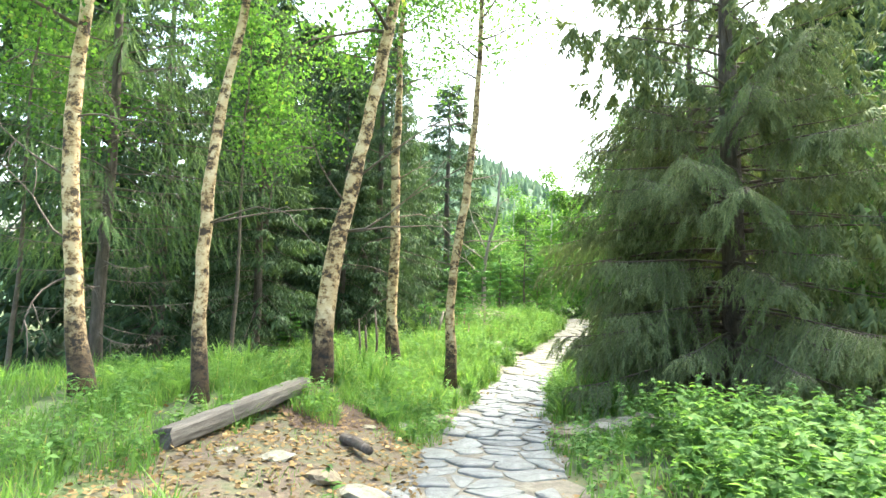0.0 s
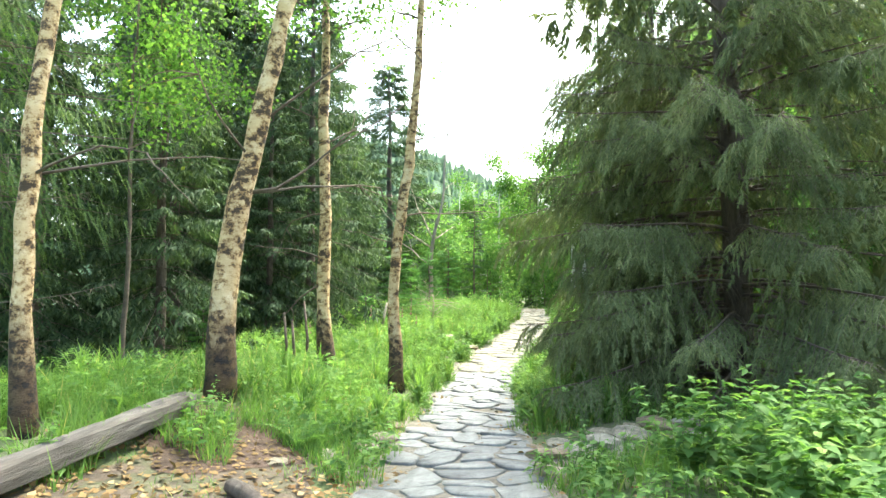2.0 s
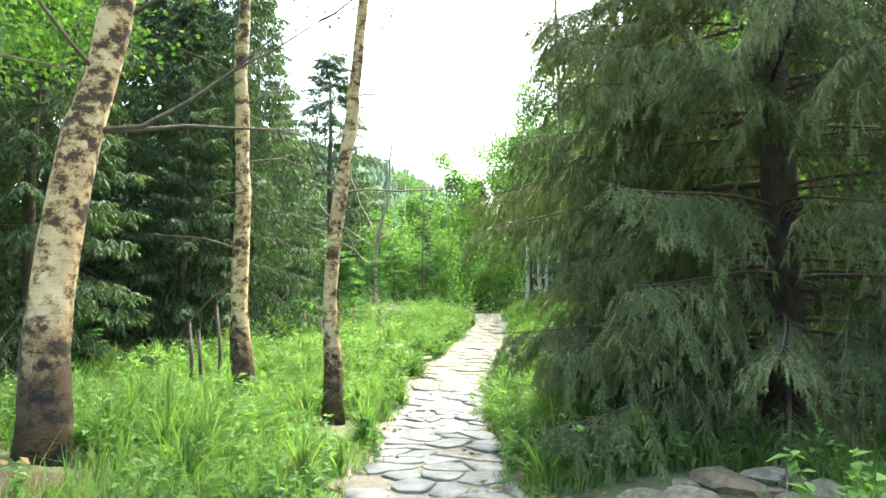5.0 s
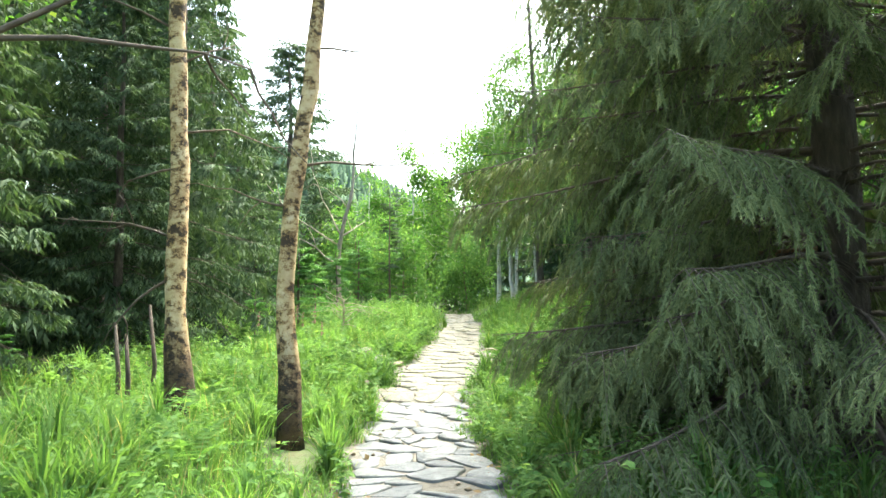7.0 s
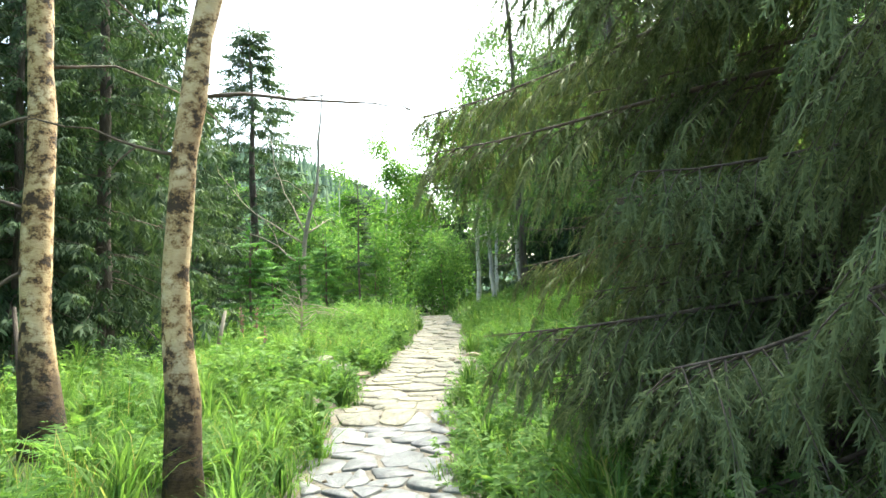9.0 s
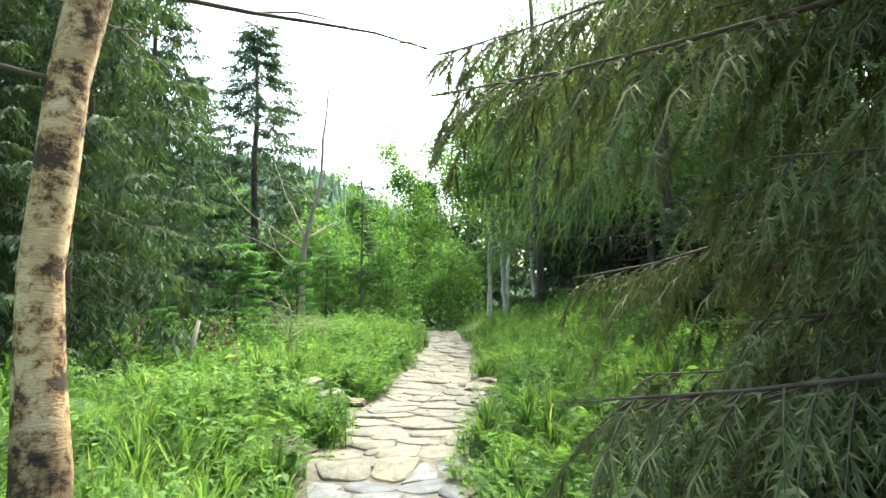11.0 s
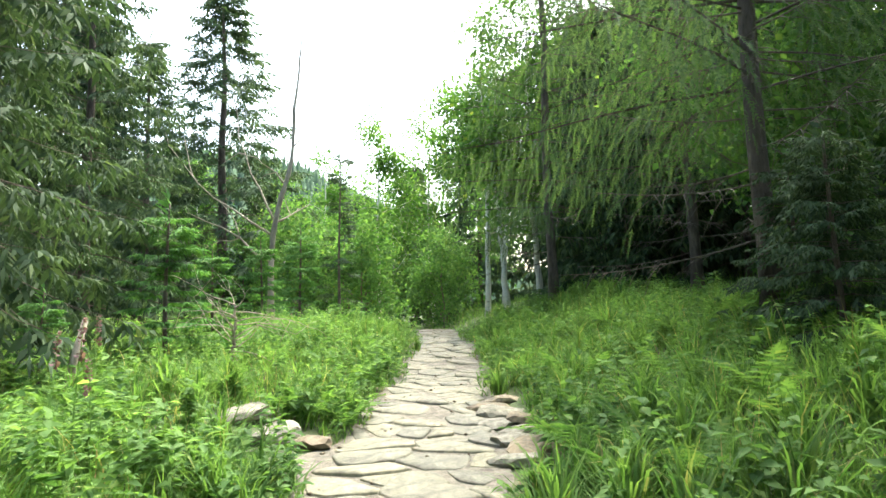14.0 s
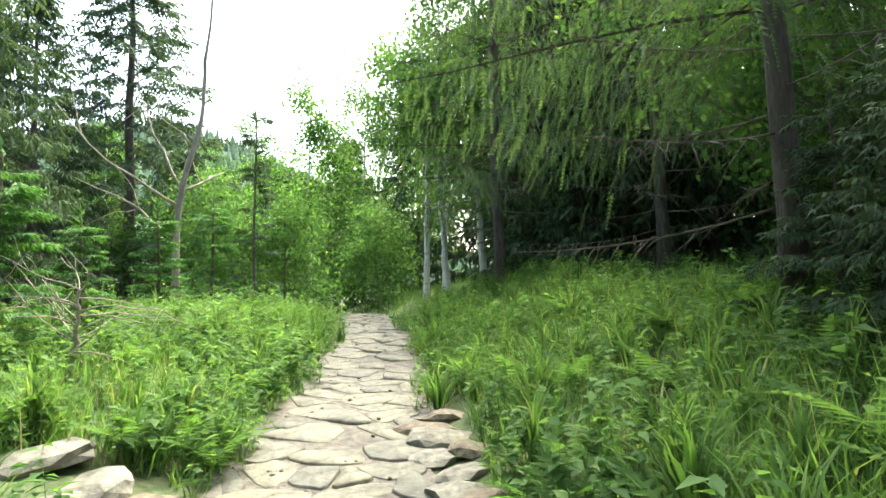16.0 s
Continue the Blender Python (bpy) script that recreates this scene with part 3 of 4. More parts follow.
# ---- young conifers beside the path ----
young = put(conifer("young_spruce", "bright green young spruce in the tall grass", 60, 2.6, 0.8, 0.1, NEEDLE_YOUNG, BARK, 0.03, WOOD_SPRAY, 0.2, 0.2, 0.28, 0.1, 0.26, 5, 0.1,
                    "young spruces"), 0.4, 24.5)
for i, (x, y, h) in enumerate([(-0.6, 22.0, 0.5), (0.9, 27.0, 0.75), (1.8, 31.0, 0.9), (-3.9, 16.9, 0.5), (3.0, 35.0, 1.2), (4.9, 39.0, 1.4), (6.4, 43.0, 1.5)]):
    again(young, x, y, 60 * i, h)
put(conifer("slender_spruce", "slender young spruce with a thin bare stem", 66, 4.6, 0.6, 0.5, NEEDLE_FAR, BARK, 0.03, MID_SPRAY, 0.24, 0.2, 0.24, 0.1, 0.4, 3, 0.2), 3.85, 31.3)


# ---- birches and other leafy trees ----
def leafy(name, label, seed, line, foot_r, bark, leaf, leaves, leaf_len, limb_from, limb_n, limb_len, group="", bare=(), rise=0.5, tip=0.25, leaf_shape=(SIMPLE_V, SIMPLE_F), spread=0.35, split=False, stout=0.1):
    """A tree whose trunk follows line (x, y, z from its foot), with limbs and leaves in clumps along their ends; bare: limbs without leaves."""
    r = np.random.RandomState(seed)
    tree = tagged(new(name), label, "tree", group)
    line = np.array(line, float)
    t = np.concatenate([[0], np.cumsum(np.linalg.norm(np.diff(line, axis=0), axis=1))])
    s = np.linspace(0, t[-1], 26)
    pts = np.stack([np.interp(s, t, line[:, k]) for k in range(3)], -1)
    for _ in range(2):
        pts[1:-1] = 0.25 * pts[:-2] + 0.5 * pts[1:-1] + 0.25 * pts[2:]
    pts[1:-1, :2] += r.normal(0, 0.012, (24, 2))
    rad = foot_r * ((1 - s / t[-1]) * (1 - tip) + tip) * (1 + 0.06 * r.normal(size=26))
    rad[:3] *= (1.45, 1.2, 1.05)
    wood, crown = Soup(), Soup()
    wood.tube(pts, rad, 10)
    ends, arms = [], []

    def limb(p, d, L, rr, depth, leaved, arm=None):
        q = [np.array(p, float)]
        d = np.array(d, float)
        for i in range(5):
            d = d + r.normal(0, 0.17, 3) + np.array((0, 0, -0.05))
            d /= np.linalg.norm(d)
            q.append(q[-1] + d * L / 5)
        one = Soup() if split else wood
        one.tube(q, rr * np.linspace(1, 0.25, 6), 5 if split else 4)
        if split and arm is None:
            arm = [one]
            arms.append(arm)
        elif split:
            arm.append(one)
        if depth:
            for k in range(3 if leaved else 2):
                i = r.randint(2, 6)
                limb(q[i], d + r.normal(0, 0.6, 3), L * r.uniform(0.35, 0.6), rr * 0.5, depth - 1, leaved, arm)
        if leaved:
            ends.extend(q[2:])
    for k in range(limb_n):
        z = limb_from + (1 - limb_from) * (k + r.uniform(0, 1)) / limb_n
        i = min(25, int(z * 25))
        az = r.uniform(0, 6.28)
        limb(pts[i], (math.cos(az), math.sin(az), rise * r.uniform(0.4, 1.5)), limb_len * (1.15 - 0.6 * z) * r.uniform(0.7, 1.2), rad[i] * 0.42, 1, True)
    for z, az, L, lift in bare:
        i = int(np.argmin(abs(pts[:, 2] - z)))
        limb(pts[i], (math.sin(radians(az)), math.cos(radians(az)), lift), L, rad[i] * stout + 0.008, 1, False)
    part("trunk", wood.mesh("trunk"), bark, tree, smooth=True)
    for arm in arms:
        main = part("limb", arm[0].mesh("limb"), TWIG if bark in (BIRCH_BARK, WHITE_BARK) else bark, tree)
        for one in arm[1:]:
            part("twig", one.mesh("twig"), TWIG if bark in (BIRCH_BARK, WHITE_BARK) else bark, main)
    if leaves and ends:
        e = np.array(ends)[r.randint(0, len(ends), leaves)] + r.normal(0, 1, (leaves, 3)) * np.array((spread, spread, spread * 0.8))
        d = r.normal(0, 1, (leaves, 3)) + np.array((0, 0, -0.7))
        crown.stamp(*leaf_shape, e, d, r.normal(0, 0.6, (leaves, 3)) + np.array((0, 0, 1)), leaf_len * r.uniform(0.7, 1.3, leaves))
        part("crown", crown.mesh("crown"), leaf, tree)
    return tree


BL = "birch with peeling pale bark rising from the grass"
put(leafy("birch_tree", BL, 1, [(0, 0, -0.1), (-0.22, 0, 1.2), (-0.43, 0, 3.2), (-0.47, 0.1, 4.6), (-0.42, 0.2, 6), (-0.2, 0.4, 10.5)], 0.135, BIRCH_BARK, BIRCH_LEAF, 6500, 0.08, 0.5, 16, 2.2,
          "birches", [(2.1, -80, 1.5, 0.5), (2.9, -100, 1.4, 0.6), (3.6, 100, 1.3, 0.5), (4.4, -70, 1.6, 0.4), (1.7, -120, 1.2, -0.2)], split=True), -4.6, 8.6)
put(leafy("birch_tree", "slim birch with peeling pale bark beside the beam", 2, [(0, 0, -0.1), (-0.07, 0, 1.3), (-0.07, 0, 2.85), (0.02, 0.1, 3.9), (0.2, 0.2, 5.0), (0.75, 0.4, 9.8)], 0.095, BIRCH_BARK, BIRCH_LEAF, 6500, 0.08,
          0.55, 14, 2.0, "birches", [(2.1, 70, 2.0, 0.35), (2.4, 120, 1.4, 0.3)], split=True), -3.0, 8.35)
put(leafy("birch_tree", "leaning birch with peeling yellowish bark beside the path", 3, [(0, 0, -0.1), (0.0, 0, 0.8), (0.06, 0, 1.5), (0.18, 0, 2.3), (0.38, 0, 3.1), (0.6, 0, 4.2), (0.8, 0.1, 5.4), (1.1, 0.2, 7.3), (1.4, 0.3, 10)], 0.15, BIRCH_BARK, BIRCH_LEAF, 6500, 0.08, 0.55, 16, 2.3, "birches", [(3.1, 75, 2.4, 0.9), (2.5, 80, 2.0, 0.5), (2.9, 200, 1.4, 0.5), (2.3, 60, 1.8, 0.15)], split=True), -1.8, 9.95)
put(leafy("birch_tree", "dark-barked birch with dead side branches", 4, [(0, 0, -0.1), (-0.1, 0, 1.5), (-0.04, 0, 3.3), (-0.12, 0, 4.6), (-0.1, 0.1, 6.5), (-0.05, 0.2, 11)], 0.145, BIRCH_BARK, BIRCH_LEAF, 6500, 0.08,
          0.62, 14, 2.2, "birches", [(3.4, 80, 1.6, 0.5), (2.9, -70, 1.3, -0.2), (4.3, 70, 1.2, 0.9), (1.6, -80, 1.3, -0.3), (5.0, -90, 2.2, 0.3), (2.0, -100, 1.5, 0.35)], split=True), -1.08, 15.0)
put(leafy("birch_tree", "slender birch with ringed pale bark at the path edge", 5, [(0, 0, -0.1), (-0.04, 0, 0.8), (-0.06, 0, 1.5), (-0.05, 0, 2.0), (0.02, 0, 2.6), (0.12, 0, 3.2), (0.33, 0, 4.8), (0.45, 0.1, 7), (0.5, 0.2, 11)], 0.115, BIRCH_BARK, BIRCH_LEAF, 6500, 0.08,
          0.62, 14, 2.2, "birches", [(3.2, 85, 1.9, 0.12), (4.3, 60, 1.3, 0.4), (2.6, 250, 0.8, 0.4)], split=True), 0.2, 13.6)

far_birch = put(leafy("birch_tree", "white-stemmed birch at the far side of the clearing", 6, [(0, 0, -0.1), (-0.15, 0, 2), (-0.3, 0, 5), (-0.1, 0.1, 10)], 0.11, WHITE_BARK, BIRCH_LEAF, 5600, 0.15, 0.35, 18, 2.2, "far birches", spread=0.36), 10.9, 34.0)
for i, (x, y, h) in enumerate([(9.85, 34.4, 0.95), (9.3, 34.9, 0.9), (12.4, 41.5, 0.95), (7.6, 46.0, 1.0), (5.4, 50.0, 0.9), (9.3, 52.0, 0.85), (3.0, 55.0, 0.9), (10.6, 47.0, 1.0), (-1.5, 52.0, 0.9)]):
    again(far_birch, x, y, 97 * i, h)

wood_birch = put(leafy("birch_tree", "young birch with bright green leaves before the spruces", 16, [(0, 0, -0.1), (0.1, 0, 2), (0.0, 0.1, 5), (0.2, 0, 9)], 0.045, TWIG, BIRCH_LEAF, 7500, 0.085, 0.5, 14, 1.8, "young birches", spread=0.3), -4.6, 14.4)
for i, (x, y, h) in enumerate([(-7.6, 11.6, 1.0), (-9.5, 10.0, 1.0)]):
    again(wood_birch, x, y, 97 * i + 30, h)

alder = put(leafy("alder_tree", "bright green leafy tree behind the larch", 18, [(0, 0, -0.1), (0.15, 0, 2), (0.0, 0.2, 4.5), (0.2, 0, 7.5)], 0.07, TWIG, SHRUB_LEAF, 9500, 0.11, 0.12, 22, 2.1, "leafy trees", spread=0.34), 10.2, 21.4)
for i, (x, y, h) in enumerate([(11.9, 23.2, 1.2), (8.9, 13.2, 0.8)]):
    again(alder, x, y, 110 * i + 20, h)

shrub = put(leafy("leafy_shrub", "bright green leafy shrub at the edge of the wood", 8, [(0, 0, -0.05), (0.1, 0, 0.8), (0, 0.1, 2), (0.1, 0, 3.2)], 0.04, TWIG, SHRUB_LEAF, 4600, 0.11, 0.08, 12, 1.3, "shrubs", (), 0.7), 11.0, 20.0, 0, 1.3)
for i, (x, y, h) in enumerate([(9.6, 16.0, 1.1),  (5.2, 36.0, 1.0), (3.2, 39.0, 1.2), (8.6, 38.0, 1.0), (6.2, 47.0, 1.5), (8.3, 50.0, 1.3), (1.2, 42.0, 1.2), (9.8, 43.0, 1.2), (8.0, 7.5, 1.0), (9.0, 10.0, 1.3),
                               (3.4, 46.0, 1.5), (8.0, 55.0, 1.9), (12.0, 54.0, 2.0), (2.0, 60.0, 2.0), (-4.0, 58.0, 2.4), (16.0, 56.0, 2.2)]):
    again(shrub, x, y, 140 * i, h)

put(leafy("dead_tree", "bare dead tree with pale forked limbs", 9, [(0, 0, -0.1), (0, 0, 2.6), (0.1, 0, 3.4), (0.6, 0, 5), (0.7, 0, 7), (1.0, 0, 10)], 0.12, DEADWOOD, None, 0, 0.1, 1, 0, 0.1, "",
          [(2.6, -80, 3.6, 0.9), (1.8, -90, 3.0, 0.7), (3.0, 60, 1.6, 0.5), (3.3, -60, 3.2, 1.4), (5.5, 90, 0.8, 1), (4.2, -90, 1.2, 1)], tip=0.1, split=True, stout=0.42), 2.1, 34.0)
put(leafy("dead_shrub", "bare pale twiggy shrub in the grass", 10, [(0, 0, -0.05), (0.05, 0, 0.4), (0.08, 0, 0.95)], 0.03, DEADWOOD, None, 0, 0.1, 1, 0, 0.1, "",
          [(0.35 + 0.035 * k, 77 * k, 0.6 + 0.12 * (k % 4), 0.1 + 0.16 * (k % 5)) for k in range(18)], tip=0.5, split=True, stout=0.08), 1.38, 22.9, 0, 1.1)
stake = Soup()
stake.tube([(0, 0, -0.1), (0.06, 0, 0.5), (0.17, 0.02, 1.0)], [0.05, 0.045, 0.03], 8)
tagged(part("tree_stub", stake.mesh("tree_stub"), DEADWOOD), "leaning pale broken tree stub in the grass", "stub").matrix_world = pose(*at(-0.15, 21.2))
for i, (x, y) in enumerate([(-1.75, 15.3), (-1.95, 15.6), (-1.6, 15.9)]):
    stem = Soup()
    stem.tube([(0, 0, -0.1), (0.02 * i, 0, 0.5), (-0.04, 0.03, 1.0 + 0.15 * i)], [0.035, 0.03, 0.02], 7)
    tagged(part("dead_sapling", stem.mesh("dead_sapling"), BARK), "thin dark broken dead sapling in the grass", "sapling", "dead saplings").matrix_world = pose(*at(x, y))

# ---- far hill ----
r = np.random.RandomState(70)
hill = Soup()


def hill_z(x, y):
    return 78 * np.exp(-((x + 20) / 115) ** 2 - ((y - 330) / 120) ** 2) + 30 * np.exp(-((x - 120) / 150) ** 2 - ((y - 420) / 90) ** 2) - 3


tagged(sheet("hill", np.linspace(-420, 420, 70), np.linspace(120, 620, 50), 0, HILL, hill_z), "far wooded green hill", "hill", kind="backdrop")
hx, hy = r.uniform(-220, 220, 5200), r.uniform(150, 420, 5200)
cone_v = np.array([(0, 0.5, 0), (0, -0.25, 0.43), (0, -0.25, -0.43), (1, 0, 0)], float)
cone_f = np.array([(0, 1, 3), (1, 2, 3), (2, 0, 3)])
hill.stamp(cone_v, cone_f, np.stack([hx, hy, hill_z(hx, hy) - 0.5], -1), np.tile((0, 0, 1.0), (5200, 1)), r.normal(0, 1, (5200, 3)), r.uniform(4, 9, 5200), r.uniform(3, 5, 5200))
tagged(part("hill_trees", hill.mesh("hill_trees"), HILL), "far woods covering the hill", "woods", kind="stuff")


# ---- grass and herbs ----
def scatter(n, x0, x1, y0, y1, seed, keep):
    r = np.random.RandomState(seed)
    x, y = r.uniform(x0, x1, n), r.uniform(y0, y1, n)
    k = r.uniform(0, 1, n) < keep(x, y)
    return x[k], y[k]


def off_path(x, y, rim=0.0):
    s = np.abs(x - path_x(y))
    wav = 0.12 * np.sin(2.1 * y + np.sign(x - path_x(y))) + 0.07 * np.sin(5.3 * y)
    return s > path_w(y) / 2 + rim + wav


def clear(x, y):
    """Where nothing grows: the path, the bare earth, the foot of the big spruce."""
    bare = ((x + 1.5 - 0.16 * (y - 6)) / 1.25) ** 2 + ((y - 6.3) / 2.2) ** 2 < 1 + 0.5 * np.sin(5 * x + 3 * y)
    under = (x - 5.0) ** 2 + (y - 11.4) ** 2 < 1.5 ** 2
    stony = ((x - 2.4) / 1.3) ** 2 + ((y - 9.2) / 0.8) ** 2 < 1
    for a, b in ((-4.6, 8.6), (-3.0, 8.35), (-1.78, 9.95), (-1.08, 15.0), (0.2, 13.6)):
        stony |= ((x - a) / 0.32) ** 2 + ((y - b + 0.35) / 0.75) ** 2 < 1
    s = x - path_x(y)
    stony |= (s > 0) & (s < 1.2) & (y > 18.2) & (y < 22)
    for a, b, c in ((1.95, 20.0, 0.6), (1.3, 17.2, 0.36)):
        stony |= ((x - a) / c) ** 2 + ((y - b) / (1.15 * c)) ** 2 < 1
    return off_path(x, y) & ~bare & ~under & ~stony


BLADE_V = np.array([(0, -0.5, 0), (0, 0.5, 0), (0.5, -0.38, 0.12), (0.5, 0.38, 0.12), (1, 0, 0.55)], float)
BLADE_F = np.array([(0, 1, 3), (0, 3, 2), (2, 3, 4)])


def grass(name, label, n, box, seed, h0, h1, width, material, keep):
    r = np.random.RandomState(seed + 500)
    x, y = scatter(n, *box, seed, keep)
    k = len(x)
    cl = np.array([noise.noise((a * 1.1, b * 1.1, 3.0)) for a, b in zip(x[::8], y[::8])]).repeat(8)[:k]
    cl = np.pad(cl, (0, k - len(cl)))
    h = (h0 + (h1 - h0) * r.uniform(0, 1, k)) * (1 + 0.6 * cl) * (0.45 + 0.55 * soft(0.7, 1.5, np.abs(x - path_x(y))))
    az = r.uniform(0, 6.28, k)
    tilt = np.abs(r.normal(0, 0.3, k))
    ax = np.stack([np.cos(az) * tilt, np.sin(az) * tilt, np.ones(k)], -1)
    up = np.stack([np.cos(az), np.sin(az), -tilt], -1)
    s = Soup()
    tv = BLADE_V.copy()
    a = ax / np.linalg.norm(ax, axis=1, keepdims=True)
    side = np.cross(up, a)
    side /= np.linalg.norm(side, axis=1, keepdims=True)
    nrm = np.cross(a, side)
    w = width * r.uniform(0.6, 1.4, k)
    org = np.stack([x, y, ground_z(x, y) - 0.02], -1)
    v = (org[:, None] + tv[None, :, 0:1] * (a * h[:, None])[:, None] + tv[None, :, 1:2] * (side * w[:, None])[:, None] + tv[None, :, 2:3] * (nrm * h[:, None] * r.uniform(0.2, 1.1, k)[:, None])[:, None])
    f = BLADE_F[None] + (np.arange(k) * 5)[:, None, None]
    s.add(v.reshape(-1, 3), f.reshape(-1, 3))
    return tagged(part(name, s.mesh(name), material), label, "grass", kind="stuff")


def lush(x, y):
    s = x - path_x(y)
    d = np.where(s < 0, 1 - 0.75 * soft(3.0, 7.0, -s), 1 - 0.7 * soft(3.0, 6.0, s))
    return clear(x, y) * d


grass("grass", "tall bright green grass beside the path", 80000, (-6, 6, 7.5, 18), 11, 0.14, 0.42, 0.011, GRASS, lush)
grass("grass", "tall bright green grass beside the path", 46000, (-3, 11, 15, 31), 12, 0.16, 0.46, 0.016, GRASS, lush)
grass("grass", "rough grass under the trees", 34000, (-10, 14, 3.5, 46), 13, 0.15, 0.45, 0.02, GRASS, lambda x, y: clear(x, y) * 1.0)
grass("grass", "short green grass beside the bare earth", 16000, (-6, -0.5, 4, 9.5), 15, 0.1, 0.3, 0.009, GRASS, lush)
grass("grass", "small grass tufts between the path stones", 9000, (-1, 9, 4.5, 32), 16, 0.04, 0.13, 0.007, GRASS, lambda x, y: (np.abs(x - path_x(y)) < path_w(y) / 2 + 0.3) * (np.abs(x - path_x(y)) > path_w(y) / 2 - 0.25) * 0.9)
grass("grass", "thin grass on the bare earth", 5000, (-3.4, 0, 4, 9), 17, 0.05, 0.16, 0.008, GRASS, lambda x, y: off_path(x, y) * (np.sin(4.3 * x + 1) * np.sin(3.7 * y) > 0.35))
r = np.random.RandomState(33)
tx, ty = scatter(850, -4, 10, 10, 30, 34, lambda x, y: lush(x, y) * off_path(x, y, 0.1))
i = np.repeat(np.arange(len(tx)), 55)
az = r.uniform(0, 6.28, len(i))
out = np.abs(r.normal(0, 0.4, len(i)))
gx, gy = tx[i] + 0.1 * out * np.cos(az), ty[i] + 0.1 * out * np.sin(az)
ln = r.uniform(0.3, 0.65, len(i)) * r.uniform(0.7, 1.2, len(tx))[i]
tuft = Soup()
tuft.stamp(np.array([(0, -0.5, 0), (0, 0.5, 0), (0.4, -0.5, 8), (0.4, 0.5, 8), (0.75, -0.35, 6), (0.75, 0.35, 6), (1, 0, -4)], float) * (1, 1, 0.6), np.array([(0, 1, 3), (0, 3, 2), (2, 3, 5), (2, 5, 4), (4, 5, 6)]),
           np.stack([gx, gy, ground_z(gx, gy) - 0.02], -1), np.stack([np.cos(az) * out * 1.6, np.sin(az) * out * 1.6, np.ones(len(i))], -1), np.stack([-np.cos(az) * 0.2, -np.sin(az) * 0.2, np.ones(len(i))], -1), ln, np.full(len(i), 0.017))
tagged(part("tussock_grass", tuft.mesh("tussock_grass"), GRASS), "arching tussocks of long green grass", "grass", kind="stuff")
grass("grass", "grass beside the first stretch of path", 16000, (-8, 9, -6, 6), 18, 0.12, 0.35, 0.016, GRASS, clear)
grass("dry_grass", "dry yellowish grass stalks among the green", 5000, (-3, 9, 9, 30), 14, 0.2, 0.6, 0.007, DRY, lush)


def herbs(name, label, n, box, seed, tall, leaves, leaf_len, material, keep):
    r = np.random.RandomState(seed + 900)
    x, y = scatter(n, *box, seed, keep)
    k = len(x)
    top = tall * r.uniform(0.55, 1.25, k)
    i = np.repeat(np.arange(k), leaves)
    g = r.uniform(0.25, 1, len(i))
    az = r.uniform(0, 6.28, len(i))
    lean = r.normal(0, 0.16, (k, 2))
    org = np.stack([x[i] + lean[i, 0] * g * top[i], y[i] + lean[i, 1] * g * top[i], ground_z(x[i], y[i]) + top[i] * g], -1)
    ax = np.stack([np.cos(az), np.sin(az), r.uniform(-0.45, 0.5, len(i))], -1)
    s = Soup()
    s.stamp(LEAF_V, LEAF_F, org, ax, np.tile((0, 0, 1.0), (len(i), 1)) + r.normal(0, 0.25, (len(i), 3)), leaf_len * r.uniform(0.6, 1.3, len(i)) * (1.25 - 0.5 * g))
    for a, b, t, l in zip(x, y, top, lean):
        z = float(ground_z(a, b))
        s.add([(a - 0.005, b, z), (a + 0.005, b, z), (a + l[0] * t, b + l[1] * t, z + t)], [(0, 1, 2)])
    return tagged(part(name, s.mesh(name), material), label, "herbs", kind="stuff")


herbs("herbs", "leafy bright green herbs crowding the path edge", 900, (1.45, 6.8, 3.2, 7.8), 21, 0.72, 40, 0.12, HERB_LEAF, lambda x, y: clear(x, y) * (x > 1.95 + 0.1 * (y - 5)) * (((x - 3.4) / 3.2) ** 2 + ((y - 5.6) / 2.0) ** 2 < 1 + 0.3 * np.sin(3 * x) * np.sin(4 * y)))
herbs("herbs", "low leafy herbs and ferns in the grass", 5600, (-5, 11, 5, 30), 22, 0.42, 15, 0.095, HERB_LEAF, lush)
herbs("herbs", "low leafy herbs between path and spruce", 420, (1.6, 4.2, 10.5, 17), 23, 0.35, 18, 0.09, HERB_LEAF, lambda x, y: clear(x, y) * (x - path_x(y) > 0.65) * (x - path_x(y) < 2.6))

herbs("herbs", "tall leafy herbs on the bank beside the path", 600, (-3, 11, 14, 31), 24, 0.6, 26, 0.095, HERB_LEAF, lambda x, y: lush(x, y) * (np.abs(x - path_x(y)) > 1.0))

herbs("herbs", "small low herbs along the path rim", 1500, (-0.8, 8, 6, 31), 25, 0.13, 9, 0.06, HERB_LEAF, lambda x, y: off_path(x, y, -0.08) * (np.abs(x - path_x(y)) < 1.3) * clear(x, y))

herbs("herbs", "tangled leafy raspberry and nettle growth on the path bank", 1500, (-3, 5, 16, 31), 26, 0.55, 24, 0.12, HERB_LEAF, lambda x, y: lush(x, y) * (x < path_x(y) - 0.75) * (np.sin(1.3 * x + 0.7 * y) + np.sin(0.9 * y - 1.7 * x) > -0.5))
herbs("herbs", "broad-leaved green herbs among the tussocks", 700, (4, 11, 14, 30), 27, 0.5, 20, 0.13, HERB_LEAF, lambda x, y: lush(x, y) * (x > path_x(y) + 0.9) * (np.sin(1.9 * x + 0.8 * y) * np.sin(1.1 * y - 0.9 * x) > 0))


